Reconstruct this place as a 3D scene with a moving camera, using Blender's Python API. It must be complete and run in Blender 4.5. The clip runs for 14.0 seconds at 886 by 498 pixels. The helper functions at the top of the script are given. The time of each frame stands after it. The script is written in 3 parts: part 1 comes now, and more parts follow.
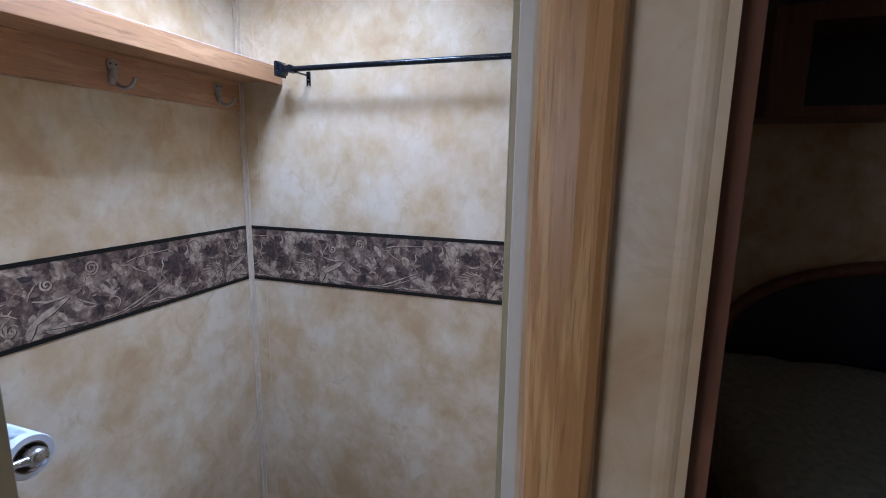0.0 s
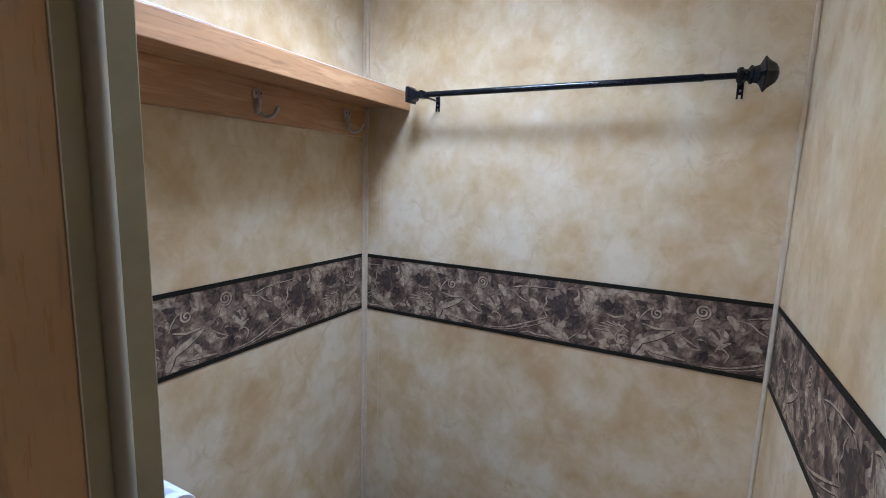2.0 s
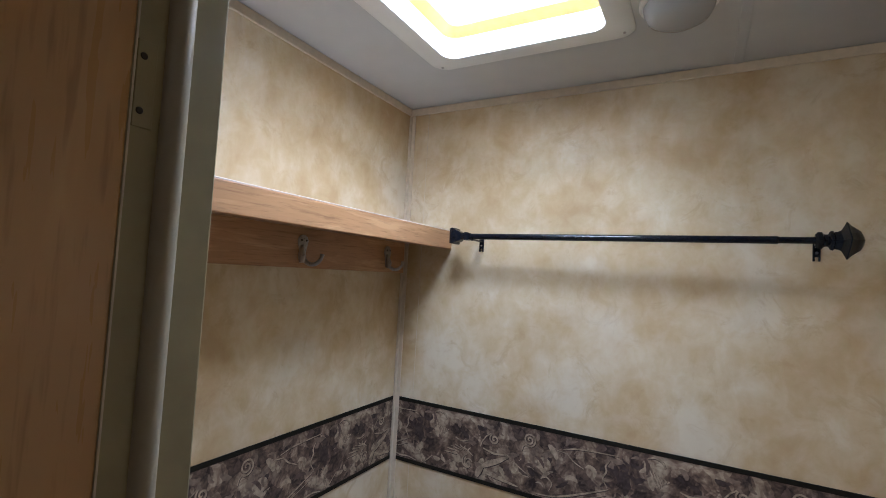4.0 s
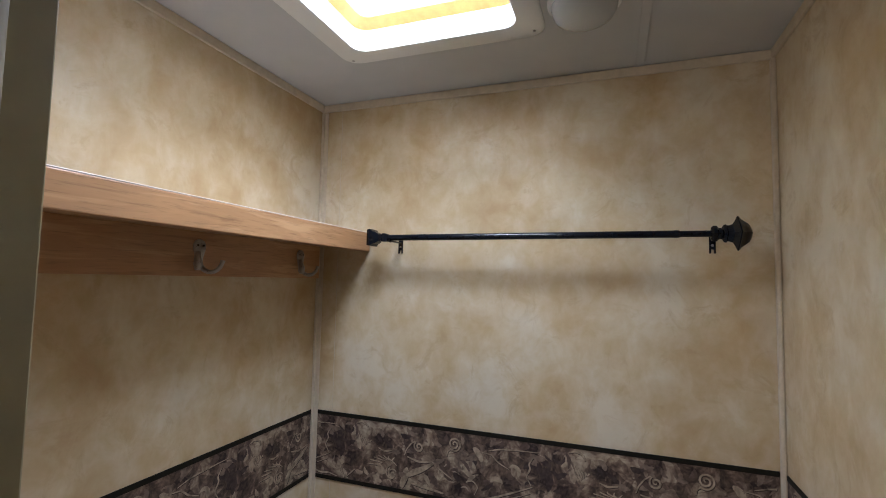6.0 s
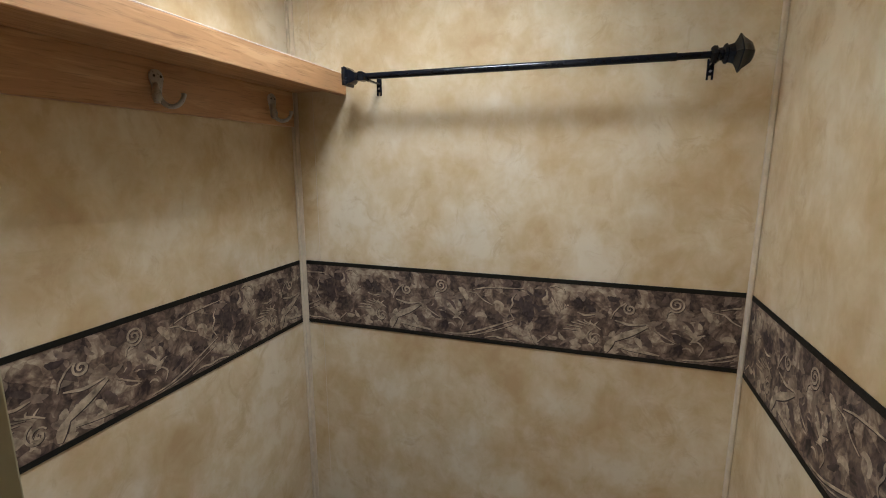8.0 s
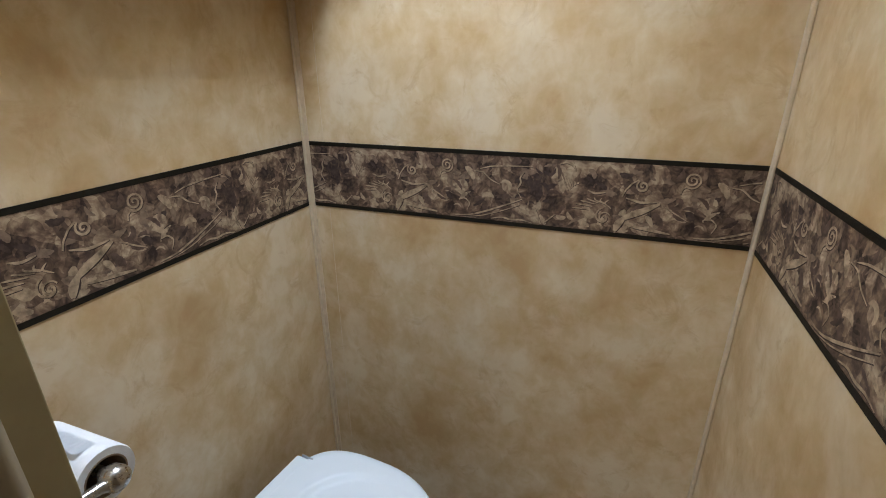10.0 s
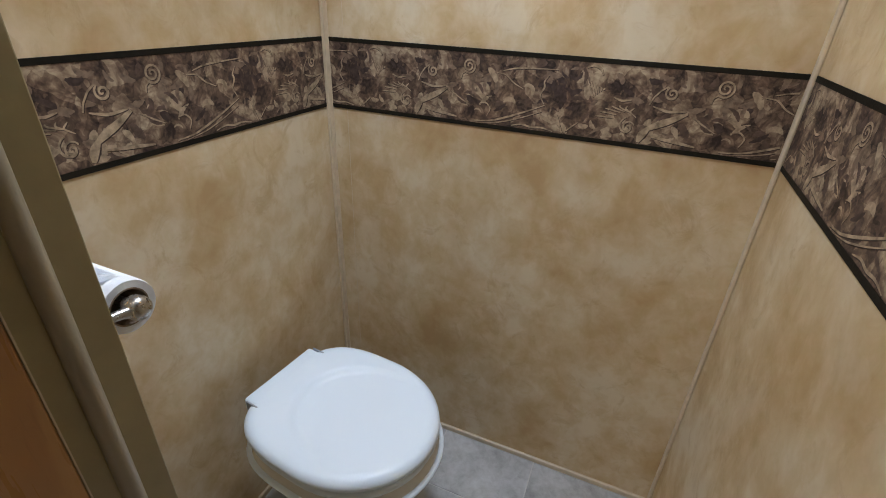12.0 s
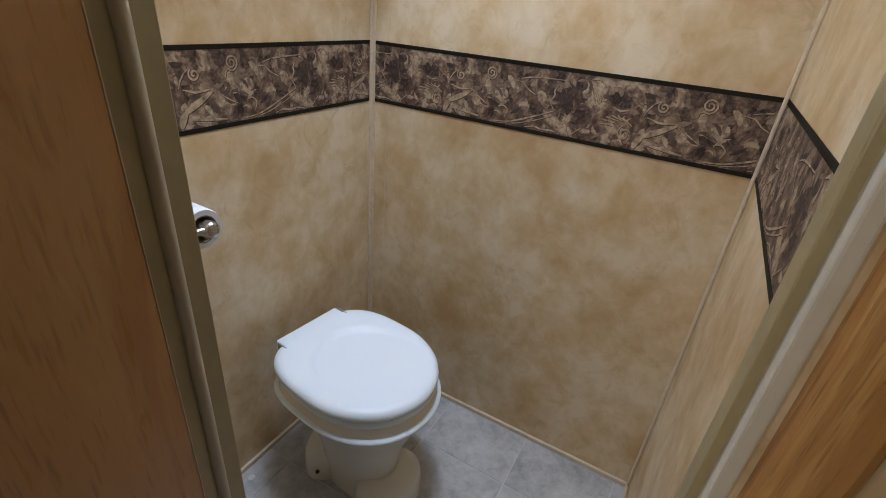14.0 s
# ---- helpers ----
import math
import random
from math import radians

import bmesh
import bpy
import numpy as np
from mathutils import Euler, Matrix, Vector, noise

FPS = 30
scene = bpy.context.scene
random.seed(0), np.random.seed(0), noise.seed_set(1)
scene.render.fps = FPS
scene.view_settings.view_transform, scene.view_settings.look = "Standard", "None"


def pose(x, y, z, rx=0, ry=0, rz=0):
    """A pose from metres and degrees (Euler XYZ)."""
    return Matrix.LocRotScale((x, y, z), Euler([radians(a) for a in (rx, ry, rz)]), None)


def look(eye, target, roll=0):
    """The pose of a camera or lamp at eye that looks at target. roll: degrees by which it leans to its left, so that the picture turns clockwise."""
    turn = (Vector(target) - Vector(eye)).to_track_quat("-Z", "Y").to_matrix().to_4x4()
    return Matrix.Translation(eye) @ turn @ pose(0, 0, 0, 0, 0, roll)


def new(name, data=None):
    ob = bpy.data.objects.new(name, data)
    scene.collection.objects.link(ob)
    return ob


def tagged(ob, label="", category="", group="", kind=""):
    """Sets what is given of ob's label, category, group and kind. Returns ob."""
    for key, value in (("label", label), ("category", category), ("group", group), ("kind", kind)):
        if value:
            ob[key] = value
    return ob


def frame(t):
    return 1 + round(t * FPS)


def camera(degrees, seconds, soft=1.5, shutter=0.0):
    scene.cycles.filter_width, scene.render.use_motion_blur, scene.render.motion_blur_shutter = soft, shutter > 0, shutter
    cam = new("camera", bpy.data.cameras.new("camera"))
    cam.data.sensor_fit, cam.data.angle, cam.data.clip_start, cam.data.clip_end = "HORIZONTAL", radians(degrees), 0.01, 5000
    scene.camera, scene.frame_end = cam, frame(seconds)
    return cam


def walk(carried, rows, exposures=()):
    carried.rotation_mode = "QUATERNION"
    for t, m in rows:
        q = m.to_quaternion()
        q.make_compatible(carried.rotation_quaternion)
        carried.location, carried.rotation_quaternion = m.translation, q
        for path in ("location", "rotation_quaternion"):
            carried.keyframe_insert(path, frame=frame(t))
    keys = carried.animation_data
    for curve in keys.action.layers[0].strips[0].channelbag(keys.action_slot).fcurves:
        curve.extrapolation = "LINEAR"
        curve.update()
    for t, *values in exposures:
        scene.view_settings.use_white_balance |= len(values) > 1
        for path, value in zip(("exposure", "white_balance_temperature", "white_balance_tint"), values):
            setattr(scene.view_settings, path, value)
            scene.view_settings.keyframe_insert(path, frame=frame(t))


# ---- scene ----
cam = camera(87.3, 14.0, 1.0)
PATH = [
    (0, (0.05, -0.025, 1.389), (-0.567, 1.845, 1.037), 0.8),
    (0.5, (0.029, -0.022, 1.385), (-0.649, 1.824, 1.026), 0.8),
    (1, (-0.02, -0.014, 1.384), (-0.786, 1.798, 1.027), 1.1),
    (1.5, (-0.079, 0.005, 1.402), (-0.93, 1.783, 1.063), 1.6),
    (2, (-0.135, 0.023, 1.426), (-1.036, 1.784, 1.132), 1.9),
    (2.5, (-0.181, 0.048, 1.459), (-1.129, 1.797, 1.259), 2.3),
    (3, (-0.217, 0.06, 1.486), (-1.201, 1.799, 1.402), 2.7),
    (3.5, (-0.244, 0.057, 1.524), (-1.236, 1.794, 1.554), 3.2),
    (3.7, (-0.248, 0.053, 1.537), (-1.238, 1.789, 1.618), 3.4),
    (5.8, (-0.249, 0.094, 1.554), (-0.948, 1.962, 1.712), 1.4),
    (6, (-0.246, 0.098, 1.541), (-0.928, 1.973, 1.675), 1.2),
    (6.5, (-0.248, 0.101, 1.517), (-0.875, 2.0, 1.539), 0.7),
    (7, (-0.239, 0.108, 1.499), (-0.856, 2.008, 1.393), 0.3),
    (7.5, (-0.24, 0.119, 1.479), (-0.851, 2.007, 1.232), 0.1),
    (8, (-0.247, 0.12, 1.453), (-0.86, 1.989, 1.086), 0.0),
    (8.5, (-0.246, 0.126, 1.431), (-0.874, 1.965, 0.959), -0.3),
    (9, (-0.24, 0.134, 1.412), (-0.877, 1.945, 0.852), -0.5),
    (11.5, (-0.214, 0.119, 1.304), (-0.867, 1.779, 0.399), 1.6),
    (12, (-0.209, 0.1, 1.288), (-0.872, 1.734, 0.346), 2.5),
    (12.5, (-0.19, 0.074, 1.284), (-0.868, 1.683, 0.308), 3.6),
    (13, (-0.159, 0.041, 1.288), (-0.858, 1.639, 0.309), 4.7),
    (13.5, (-0.114, 0.004, 1.298), (-0.861, 1.585, 0.328), 5.4),
    (14, (-0.074, -0.027, 1.309), (-0.89, 1.543, 0.377), 5.3),
]

EXPOSURES = [(0, -0.05, 4430, 20), (0.7, 0.03, 4580, 19), (1.5, -0.04, 4640, 16), (2.5, -0.28, 4740, 15), (3.7, -0.52, 4960, 15), (6.0, -0.82, 5300, 16), (7.5, -0.54, 5650, 13),
             (9.0, -0.30, 5800, 12), (11.5, -0.20, 5950, 13), (12.5, -0.22, 5850, 14), (14, -0.20, 5800, 16)]
walk(cam, [(t, look(eye, target, roll)) for t, eye, target, roll in PATH], EXPOSURES)

# ---- light ----
world = bpy.data.worlds.new("world")
scene.world = world
world.use_nodes = True
wt = world.node_tree
sky = wt.nodes.new("ShaderNodeTexSky")
sky.sky_type, sky.sun_disc = "NISHITA", False
sky.sun_elevation, sky.sun_rotation = radians(55), radians(30)
wt.links.new(sky.outputs[0], wt.nodes["Background"].inputs[0])
wt.nodes["Background"].inputs[1].default_value = 0.1


def area_lamp(name, m, size, size_y, watts, colour):
    data = bpy.data.lights.new(name, "AREA")
    data.shape, data.size, data.size_y, data.energy, data.color = "RECTANGLE", size, size_y, watts, colour
    ob = new(name, data)
    ob.matrix_world = m
    return ob


# daylight coming down through the roof vent; an invented hall window behind adds fill
area_lamp("roof_vent_daylight", pose(-0.570, 0.742, 2.232, 0, 6, 0), 0.280, 0.280, 20.0, (0.86, 0.93, 1.0))
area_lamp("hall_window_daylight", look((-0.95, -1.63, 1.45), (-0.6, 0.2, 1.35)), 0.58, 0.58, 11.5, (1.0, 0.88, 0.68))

# ---- materials ----


class Mat:
    """A small builder for node materials."""

    def __init__(self, name, rough=0.5, metal=0.0, gloss=0.5):
        self.m = bpy.data.materials.new(name)
        self.m.use_nodes = True
        self.t = self.m.node_tree
        self.b = self.t.nodes["Principled BSDF"]
        self.b.inputs["Roughness"].default_value = rough
        self.b.inputs["Metallic"].default_value = metal
        self.b.inputs["Specular IOR Level"].default_value = gloss
        self.co = self.n("ShaderNodeTexCoord").outputs["Object"]

    def n(self, kind, **props):
        node = self.t.nodes.new(kind)
        for key, value in props.items():
            if key == "op":
                node.operation = value
        return node

    def put(self, socket, value):
        if isinstance(value, bpy.types.NodeSocket):
            self.t.links.new(value, socket)
        elif isinstance(value, tuple) and len(value) == 3 and socket.type == "RGBA":
            socket.default_value = (*value, 1)
        else:
            socket.default_value = value

    def math(self, op, a, b=0.0, c=0.0):
        node = self.n("ShaderNodeMath", op=op)
        for s, v in zip(node.inputs, (a, b, c)):
            self.put(s, v)
        return node.outputs[0]

    def scaled(self, scale, co=None, shift=(0, 0, 0)):
        node = self.n("ShaderNodeMapping")
        self.put(node.inputs["Vector"], co or self.co)
        node.inputs["Scale"].default_value = scale
        node.inputs["Location"].default_value = shift
        return node.outputs[0]

    def noise(self, scale, detail=4.0, rough=0.55, co=None, distort=0.0):
        node = self.n("ShaderNodeTexNoise")
        self.put(node.inputs["Vector"], co or self.co)
        node.inputs["Scale"].default_value = scale
        node.inputs["Detail"].default_value = detail
        node.inputs["Roughness"].default_value = rough
        node.inputs["Distortion"].default_value = distort
        return node.outputs["Fac"]

    def ramp(self, fac, *stops):
        node = self.n("ShaderNodeValToRGB")
        self.put(node.inputs[0], fac)
        e = node.color_ramp.elements
        while len(e) < len(stops):
            e.new(0.5)
        for el, (p, c) in zip(e, stops):
            el.position = p
            el.color = (*c, 1) if isinstance(c, tuple) else (c, c, c, 1)
        return node.outputs[0]

    def mix(self, fac, a, b, blend="MIX"):
        node = self.n("ShaderNodeMix")
        node.data_type, node.blend_type = "RGBA", blend
        self.put(node.inputs[0], fac)
        self.put(node.inputs[6], a)
        self.put(node.inputs[7], b)
        return node.outputs[2]

    def colour(self, value):
        self.put(self.b.inputs["Base Color"], value)
        return self

    def rough(self, value):
        self.put(self.b.inputs["Roughness"], value)
        return self

    def bump(self, height, strength=0.2, distance=0.002):
        node = self.n("ShaderNodeBump")
        node.inputs["Strength"].default_value = strength
        node.inputs["Distance"].default_value = distance
        self.put(node.inputs["Height"], height)
        self.t.links.new(node.outputs[0], self.b.inputs["Normal"])
        return self


def wallpaper(name):
    """Sponged tan and cream vinyl wallpaper."""
    k = Mat(name, 0.5, 0.0, 0.3)
    big = k.noise(3.4, 3, 0.5, distort=0.2)
    mid = k.noise(8.5, 4, 0.55, k.scaled((1, 1, 0.9), None, (3, 1, 7)), 0.25)
    small = k.noise(24.0, 4, 0.6, k.scaled((1, 1, 0.8), None, (1, 5, 2)), 0.5)
    fine = k.noise(110.0, 4, 0.6)
    f = k.math("ADD", k.math("MULTIPLY", big, 0.36), k.math("MULTIPLY", mid, 0.42))
    f = k.math("ADD", f, k.math("MULTIPLY", small, 0.22))
    f = k.math("ADD", f, k.math("MULTIPLY", k.math("SUBTRACT", fine, 0.5), 0.03))
    c = k.ramp(f, (0.38, (0.462, 0.320, 0.155)), (0.455, (0.528, 0.388, 0.212)), (0.52, (0.592, 0.466, 0.285)), (0.59, (0.662, 0.562, 0.398)))
    # faint rusty rims round the sponged patches
    fleck = k.noise(13.0, 6, 0.72, k.scaled((1, 1, 1), None, (9, 4, 6)), 0.9)
    c = k.mix(k.ramp(fleck, (0.55, 0.0), (0.66, 0.42)), c, (0.425, 0.285, 0.138))
    pale = k.noise(6.5, 5, 0.62, k.scaled((1, 1, 0.8), None, (2, 8, 3)), 0.4)
    c = k.mix(k.ramp(pale, (0.55, 0.0), (0.68, 0.35)), c, (0.700, 0.605, 0.452))
    k.colour(c).rough(k.ramp(fine, (0.3, 0.42), (0.7, 0.58)))
    k.bump(k.noise(420.0, 2, 0.5), 0.12, 0.0006)
    return k.m


def border_print(name, period, origin, axis):
    """Mottled brown and plum print of the border; it repeats along the wall."""
    k = Mat(name, 0.55, 0.0, 0.22)
    sep = k.n("ShaderNodeSeparateXYZ")
    k.put(sep.inputs[0], k.co)
    u = k.math("SUBTRACT", sep.outputs[axis], origin)
    if axis == 1 and origin > 0.8:
        u = k.math("MULTIPLY", u, -1.0)
    v = k.math("SUBTRACT", sep.outputs[2], 1.029)
    ang = k.math("MULTIPLY", u, 2 * math.pi / period)
    r = period / (2 * math.pi)
    comb = k.n("ShaderNodeCombineXYZ")
    k.put(comb.inputs[0], k.math("MULTIPLY", k.math("COSINE", ang), r))
    k.put(comb.inputs[1], k.math("MULTIPLY", k.math("SINE", ang), r))
    k.put(comb.inputs[2], v)
    co = comb.outputs[0]
    n1 = k.noise(13.0, 5, 0.58, co, 2.6)
    n2 = k.noise(30.0, 4, 0.55, co, 3.0)
    n3 = k.noise(300.0, 3, 0.6, co, 0.5)
    f = k.math("ADD", k.math("MULTIPLY", n1, 0.55), k.math("MULTIPLY", n2, 0.45))
    f = k.math("MULTIPLY_ADD", k.math("SUBTRACT", f, 0.5), 1.9, 0.47)
    # leaf-like shards of lighter and darker paint
    for scale, gain in ((17.0, 0.34), (34.0, 0.30)):
        add = k.n("ShaderNodeVectorMath", op="ADD")
        off = k.n("ShaderNodeTexNoise")
        k.put(off.inputs["Vector"], co)
        off.inputs["Scale"].default_value = scale * 0.8
        mul = k.n("ShaderNodeVectorMath", op="MULTIPLY")
        k.put(mul.inputs[0], off.outputs["Color"])
        mul.inputs[1].default_value = (1.6 / scale, 1.6 / scale, 1.6 / scale)
        k.put(add.inputs[0], co)
        k.put(add.inputs[1], mul.outputs[0])
        vor = k.n("ShaderNodeTexVoronoi")
        k.put(vor.inputs["Vector"], add.outputs[0])
        vor.inputs["Scale"].default_value = scale
        sepc = k.n("ShaderNodeSeparateColor")
        k.put(sepc.inputs[0], vor.outputs["Color"])
        shade = k.math("SUBTRACT", sepc.outputs[0], k.math("MULTIPLY", vor.outputs["Distance"], 0.5))
        f = k.math("ADD", f, k.math("MULTIPLY", k.math("SUBTRACT", shade, 0.30), gain))
    # broad light and dark patches of the print, one set to each repeat
    w = k.math("MULTIPLY", k.math("SUBTRACT", n1, 0.5), 3.2)
    um = k.math("SUBTRACT", k.math("MODULO", k.math("ADD", u, 100 * period + 0.5 * period), period), 0.5 * period)
    for cu, cv, ru, rv, gain in PATCHES:
        du = k.math("SUBTRACT", um, cu)
        du = k.math("SUBTRACT", du, k.math("MULTIPLY", k.math("ROUND", k.math("DIVIDE", du, period)), period))
        d = k.math("ADD", k.math("POWER", k.math("ABSOLUTE", k.math("DIVIDE", du, ru)), 2.0),
                   k.math("POWER", k.math("ABSOLUTE", k.math("DIVIDE", k.math("SUBTRACT", v, cv), rv)), 2.0))
        d = k.math("ADD", k.math("SQRT", d), w)
        mask = k.math("SUBTRACT", 1.0, d)
        mask = k.math("MAXIMUM", k.math("MINIMUM", k.math("MULTIPLY", mask, 1.6), 1.0), 0.0)
        f = k.math("ADD", f, k.math("MULTIPLY", mask, gain))
    f = k.math("ADD", f, k.math("MULTIPLY", k.math("SUBTRACT", n3, 0.5), 0.12))
    c = k.ramp(f, (0.10, (0.030, 0.020, 0.017)), (0.34, (0.094, 0.061, 0.043)), (0.52, (0.176, 0.118, 0.078)),
               (0.68, (0.300, 0.222, 0.148)), (0.90, (0.480, 0.385, 0.262)))
    k.colour(c)
    k.bump(n3, 0.1, 0.0005)
    return k.m


def plain(name, colour, rough=0.5, metal=0.0, vary=0.12, scale=30.0, bump=0.05, gloss=0.5):
    k = Mat(name, rough, metal, gloss)
    n = k.noise(scale, 5, 0.6)
    lo, hi = tuple(c * (1 - vary) for c in colour), tuple(min(1.0, c * (1 + vary)) for c in colour)
    k.colour(k.ramp(n, (0.3, lo), (0.7, hi)))
    if vary >= 0.01:
        k.rough(k.ramp(k.noise(scale * 4, 3, 0.6), (0.3, max(0.03, rough - 0.06)), (0.7, min(1.0, rough + 0.06))))
    if bump:
        k.bump(k.noise(scale * 9, 3, 0.6), bump, 0.001)
    return k.m


def wood(name, dark, mid, light, along, rough=0.42, stretch=14.0, scale=9.0):
    """Oak grain running along one axis (0 x, 1 y, 2 z)."""
    k = Mat(name, rough)
    s = [stretch, stretch, stretch]
    s[along] = 1.0
    co = k.scaled(tuple(s))
    warp = k.noise(2.2, 3, 0.5, k.scaled(tuple(v * 0.35 for v in s)))
    n1 = k.noise(scale * 0.33, 5, 0.6, co, 0.8)
    s2 = [v * 7 for v in s]
    s2[along] = 4.0
    pores = k.noise(scale * 0.5, 3, 0.6, k.scaled(tuple(s2)))
    f = k.math("ADD", k.math("MULTIPLY", n1, 0.7), k.math("MULTIPLY", warp, 0.3))
    rings = k.math("SINE", k.math("MULTIPLY", f, 46.0))
    f = k.math("ADD", f, k.math("MULTIPLY", rings, 0.045))
    c = k.ramp(f, (0.34, dark), (0.5, mid), (0.66, light))
    c = k.mix(k.ramp(pores, (0.56, 0.0), (0.68, 0.45)), c, tuple(v * 0.55 for v in dark))
    k.colour(c).rough(k.ramp(pores, (0.3, rough - 0.05), (0.7, rough + 0.08)))
    k.bump(pores, 0.12, 0.0006)
    return k.m


def tile_print(name):
    """Grey stone-look vinyl with cloudy marks."""
    k = Mat(name, 0.32)
    info = k.n("ShaderNodeObjectInfo").outputs["Random"]
    n1 = k.noise(9.0, 6, 0.62, distort=0.6)
    n2 = k.noise(38.0, 5, 0.65, distort=0.4)
    f = k.math("ADD", k.math("MULTIPLY", n1, 0.6), k.math("MULTIPLY", n2, 0.4))
    f = k.math("ADD", f, k.math("MULTIPLY", k.math("SUBTRACT", info, 0.5), 0.05))
    k.colour(k.ramp(f, (0.34, (0.290, 0.292, 0.288)), (0.5, (0.435, 0.445, 0.448)), (0.66, (0.570, 0.588, 0.600))))
    k.rough(k.ramp(n2, (0.3, 0.26), (0.7, 0.42)))
    k.bump(n2, 0.15, 0.0008)
    return k.m


PERIOD = 0.515
# centre along and up the strip, half width, half height, lighter or darker
PATCHES = (
    (-0.160, 0.045, 0.080, 0.034, 0.20), (-0.240, 0.130, 0.026, 0.040, 0.26), (-0.226, 0.085, 0.016, 0.024, 0.16),
    (0.205, 0.094, 0.042, 0.044, -0.24), (-0.165, 0.152, 0.024, 0.013, 0.26), (-0.195, 0.118, 0.018, 0.020, -0.18),
    (-0.048, 0.128, 0.022, 0.034, 0.10), (-0.020, 0.085, 0.028, 0.016, -0.07), (0.065, 0.090, 0.045, 0.030, 0.06),
    (0.004, 0.036, 0.020, 0.026, -0.15), (0.042, 0.040, 0.018, 0.022, 0.16), (0.215, 0.030, 0.018, 0.016, 0.20),
    (-0.065, 0.048, 0.036, 0.016, -0.10), (0.035, 0.118, 0.016, 0.030, -0.10), (0.130, 0.090, 0.035, 0.016, 0.08),
    (0.000, 0.148, 0.030, 0.012, -0.07), (0.130, 0.150, 0.030, 0.010, 0.08), (-0.116, 0.122, 0.014, 0.026, -0.14),
)
M_WALL = wallpaper("tan_sponged_wallpaper")
M_BORDER = {
    "back": border_print("border_print_back", PERIOD, -0.590, 0),
    "left": border_print("border_print_left", PERIOD, 0.668, 1),
    "right": border_print("border_print_right", PERIOD, 0.846, 1),
}
M_SCROLL = plain("border_scroll_print", (0.345, 0.264, 0.174), 0.6, 0, 0.60, 60, 0, 0.2)
M_SCROLL_DARK = plain("border_scroll_shade", (0.045, 0.030, 0.026), 0.6, 0, 0.5, 60, 0, 0.15)
M_DABS = [plain("border_brush_plum", (0.062, 0.042, 0.035), 0.6, 0, 0.5, 90, 0, 0.2), plain("border_brush_brown", (0.105, 0.070, 0.053), 0.6, 0, 0.45, 90, 0, 0.2),
          plain("border_brush_tan", (0.195, 0.138, 0.096), 0.6, 0, 0.45, 90, 0, 0.2), plain("border_brush_cream", (0.350, 0.268, 0.178), 0.6, 0, 0.45, 90, 0, 0.2)]
M_EDGE = plain("border_black_edging", (0.014, 0.012, 0.008), 0.6, 0, 0.2, 80, 0, 0.15)
M_TRIM = plain("cream_trim_strip", (0.600, 0.500, 0.355), 0.4, 0, 0.10, 45)
M_JAMB = plain("taupe_door_frame", (0.340, 0.285, 0.150), 0.42, 0, 0.06, 30)
M_STOP = plain("pale_frame_bead", (0.400, 0.350, 0.250), 0.34, 0, 0.04, 10, 0)
M_GREY = plain("grey_weather_strip", (0.60, 0.57, 0.48), 0.5, 0, 0.05, 20, 0)
M_CEIL = plain("white_ceiling_board", (0.54, 0.53, 0.51), 0.6, 0, 0.03, 14, 0.1)
M_VENTWHITE = plain("white_vent_plastic", (0.80, 0.79, 0.74), 0.35, 0, 0.02, 20)
M_GASKET = plain("yellowed_gasket", (0.66, 0.42, 0.13), 0.5, 0, 0.15, 40)
M_OAK_SHELF = wood("honey_oak_veneer", (0.310, 0.155, 0.064), (0.450, 0.245, 0.105), (0.545, 0.325, 0.155), 1, 0.42, 12.0, 9.0)
# pale colour paints the skylight's highlight on the shelf edge
M_SHELF_GLEAM = plain("pale_shelf_gleam", (0.78, 0.68, 0.58), 0.25, 0, 0.04, 20, 0)
M_OAK_CASING = wood("golden_oak_casing", (0.300, 0.145, 0.040), (0.470, 0.255, 0.080), (0.600, 0.370, 0.140), 2, 0.36, 16.0, 11.0)
M_DOOR = wood("brown_oak_door_veneer", (0.440, 0.230, 0.084), (0.530, 0.300, 0.115), (0.600, 0.360, 0.150), 2, 0.30, 7.0, 4.0)
M_DARKWOOD = wood("dark_cabinet_wood", (0.095, 0.038, 0.018), (0.150, 0.062, 0.028), (0.200, 0.090, 0.042), 2, 0.4, 9.0, 8.0)
M_BLACK = plain("black_painted_metal", (0.007, 0.008, 0.011), 0.16, 0.0, 0.2, 60, 0, 0.3)
M_NICKEL = plain("brushed_nickel", (0.50, 0.48, 0.45), 0.30, 1.0, 0.06, 80)
M_HOOK = plain("satin_hook_metal", (0.40, 0.37, 0.33), 0.32, 0.6, 0.1, 80)
M_SCREW = plain("dark_screw", (0.05, 0.045, 0.04), 0.4, 0.7, 0.1, 80)
# white plastic with the daylight's blue cast put into its base colour
M_WHITE = plain("bluelit_white_toilet_plastic", (0.80, 0.90, 0.99), 0.42, 0, 0.003, 12, 0)
# grey that paints the shade inside the hinge grooves
M_NOTCH_SHADE = plain("notch_shade_grey", (0.34, 0.37, 0.41), 0.5, 0, 0.05, 20, 0)
M_CHINA = plain("white_china", (0.74, 0.74, 0.70), 0.20, 0, 0.004, 12, 0)
M_SWITCH = plain("white_switch_plastic", (0.78, 0.82, 0.84), 0.35, 0, 0.004, 20, 0)
M_PAPER = plain("white_tissue", (0.80, 0.84, 0.89), 0.9, 0, 0.03, 120, 0.4)
M_CARD = plain("brown_cardboard", (0.20, 0.14, 0.09), 0.8, 0, 0.1, 90, 0.2)
M_TILE = tile_print("grey_stone_vinyl")
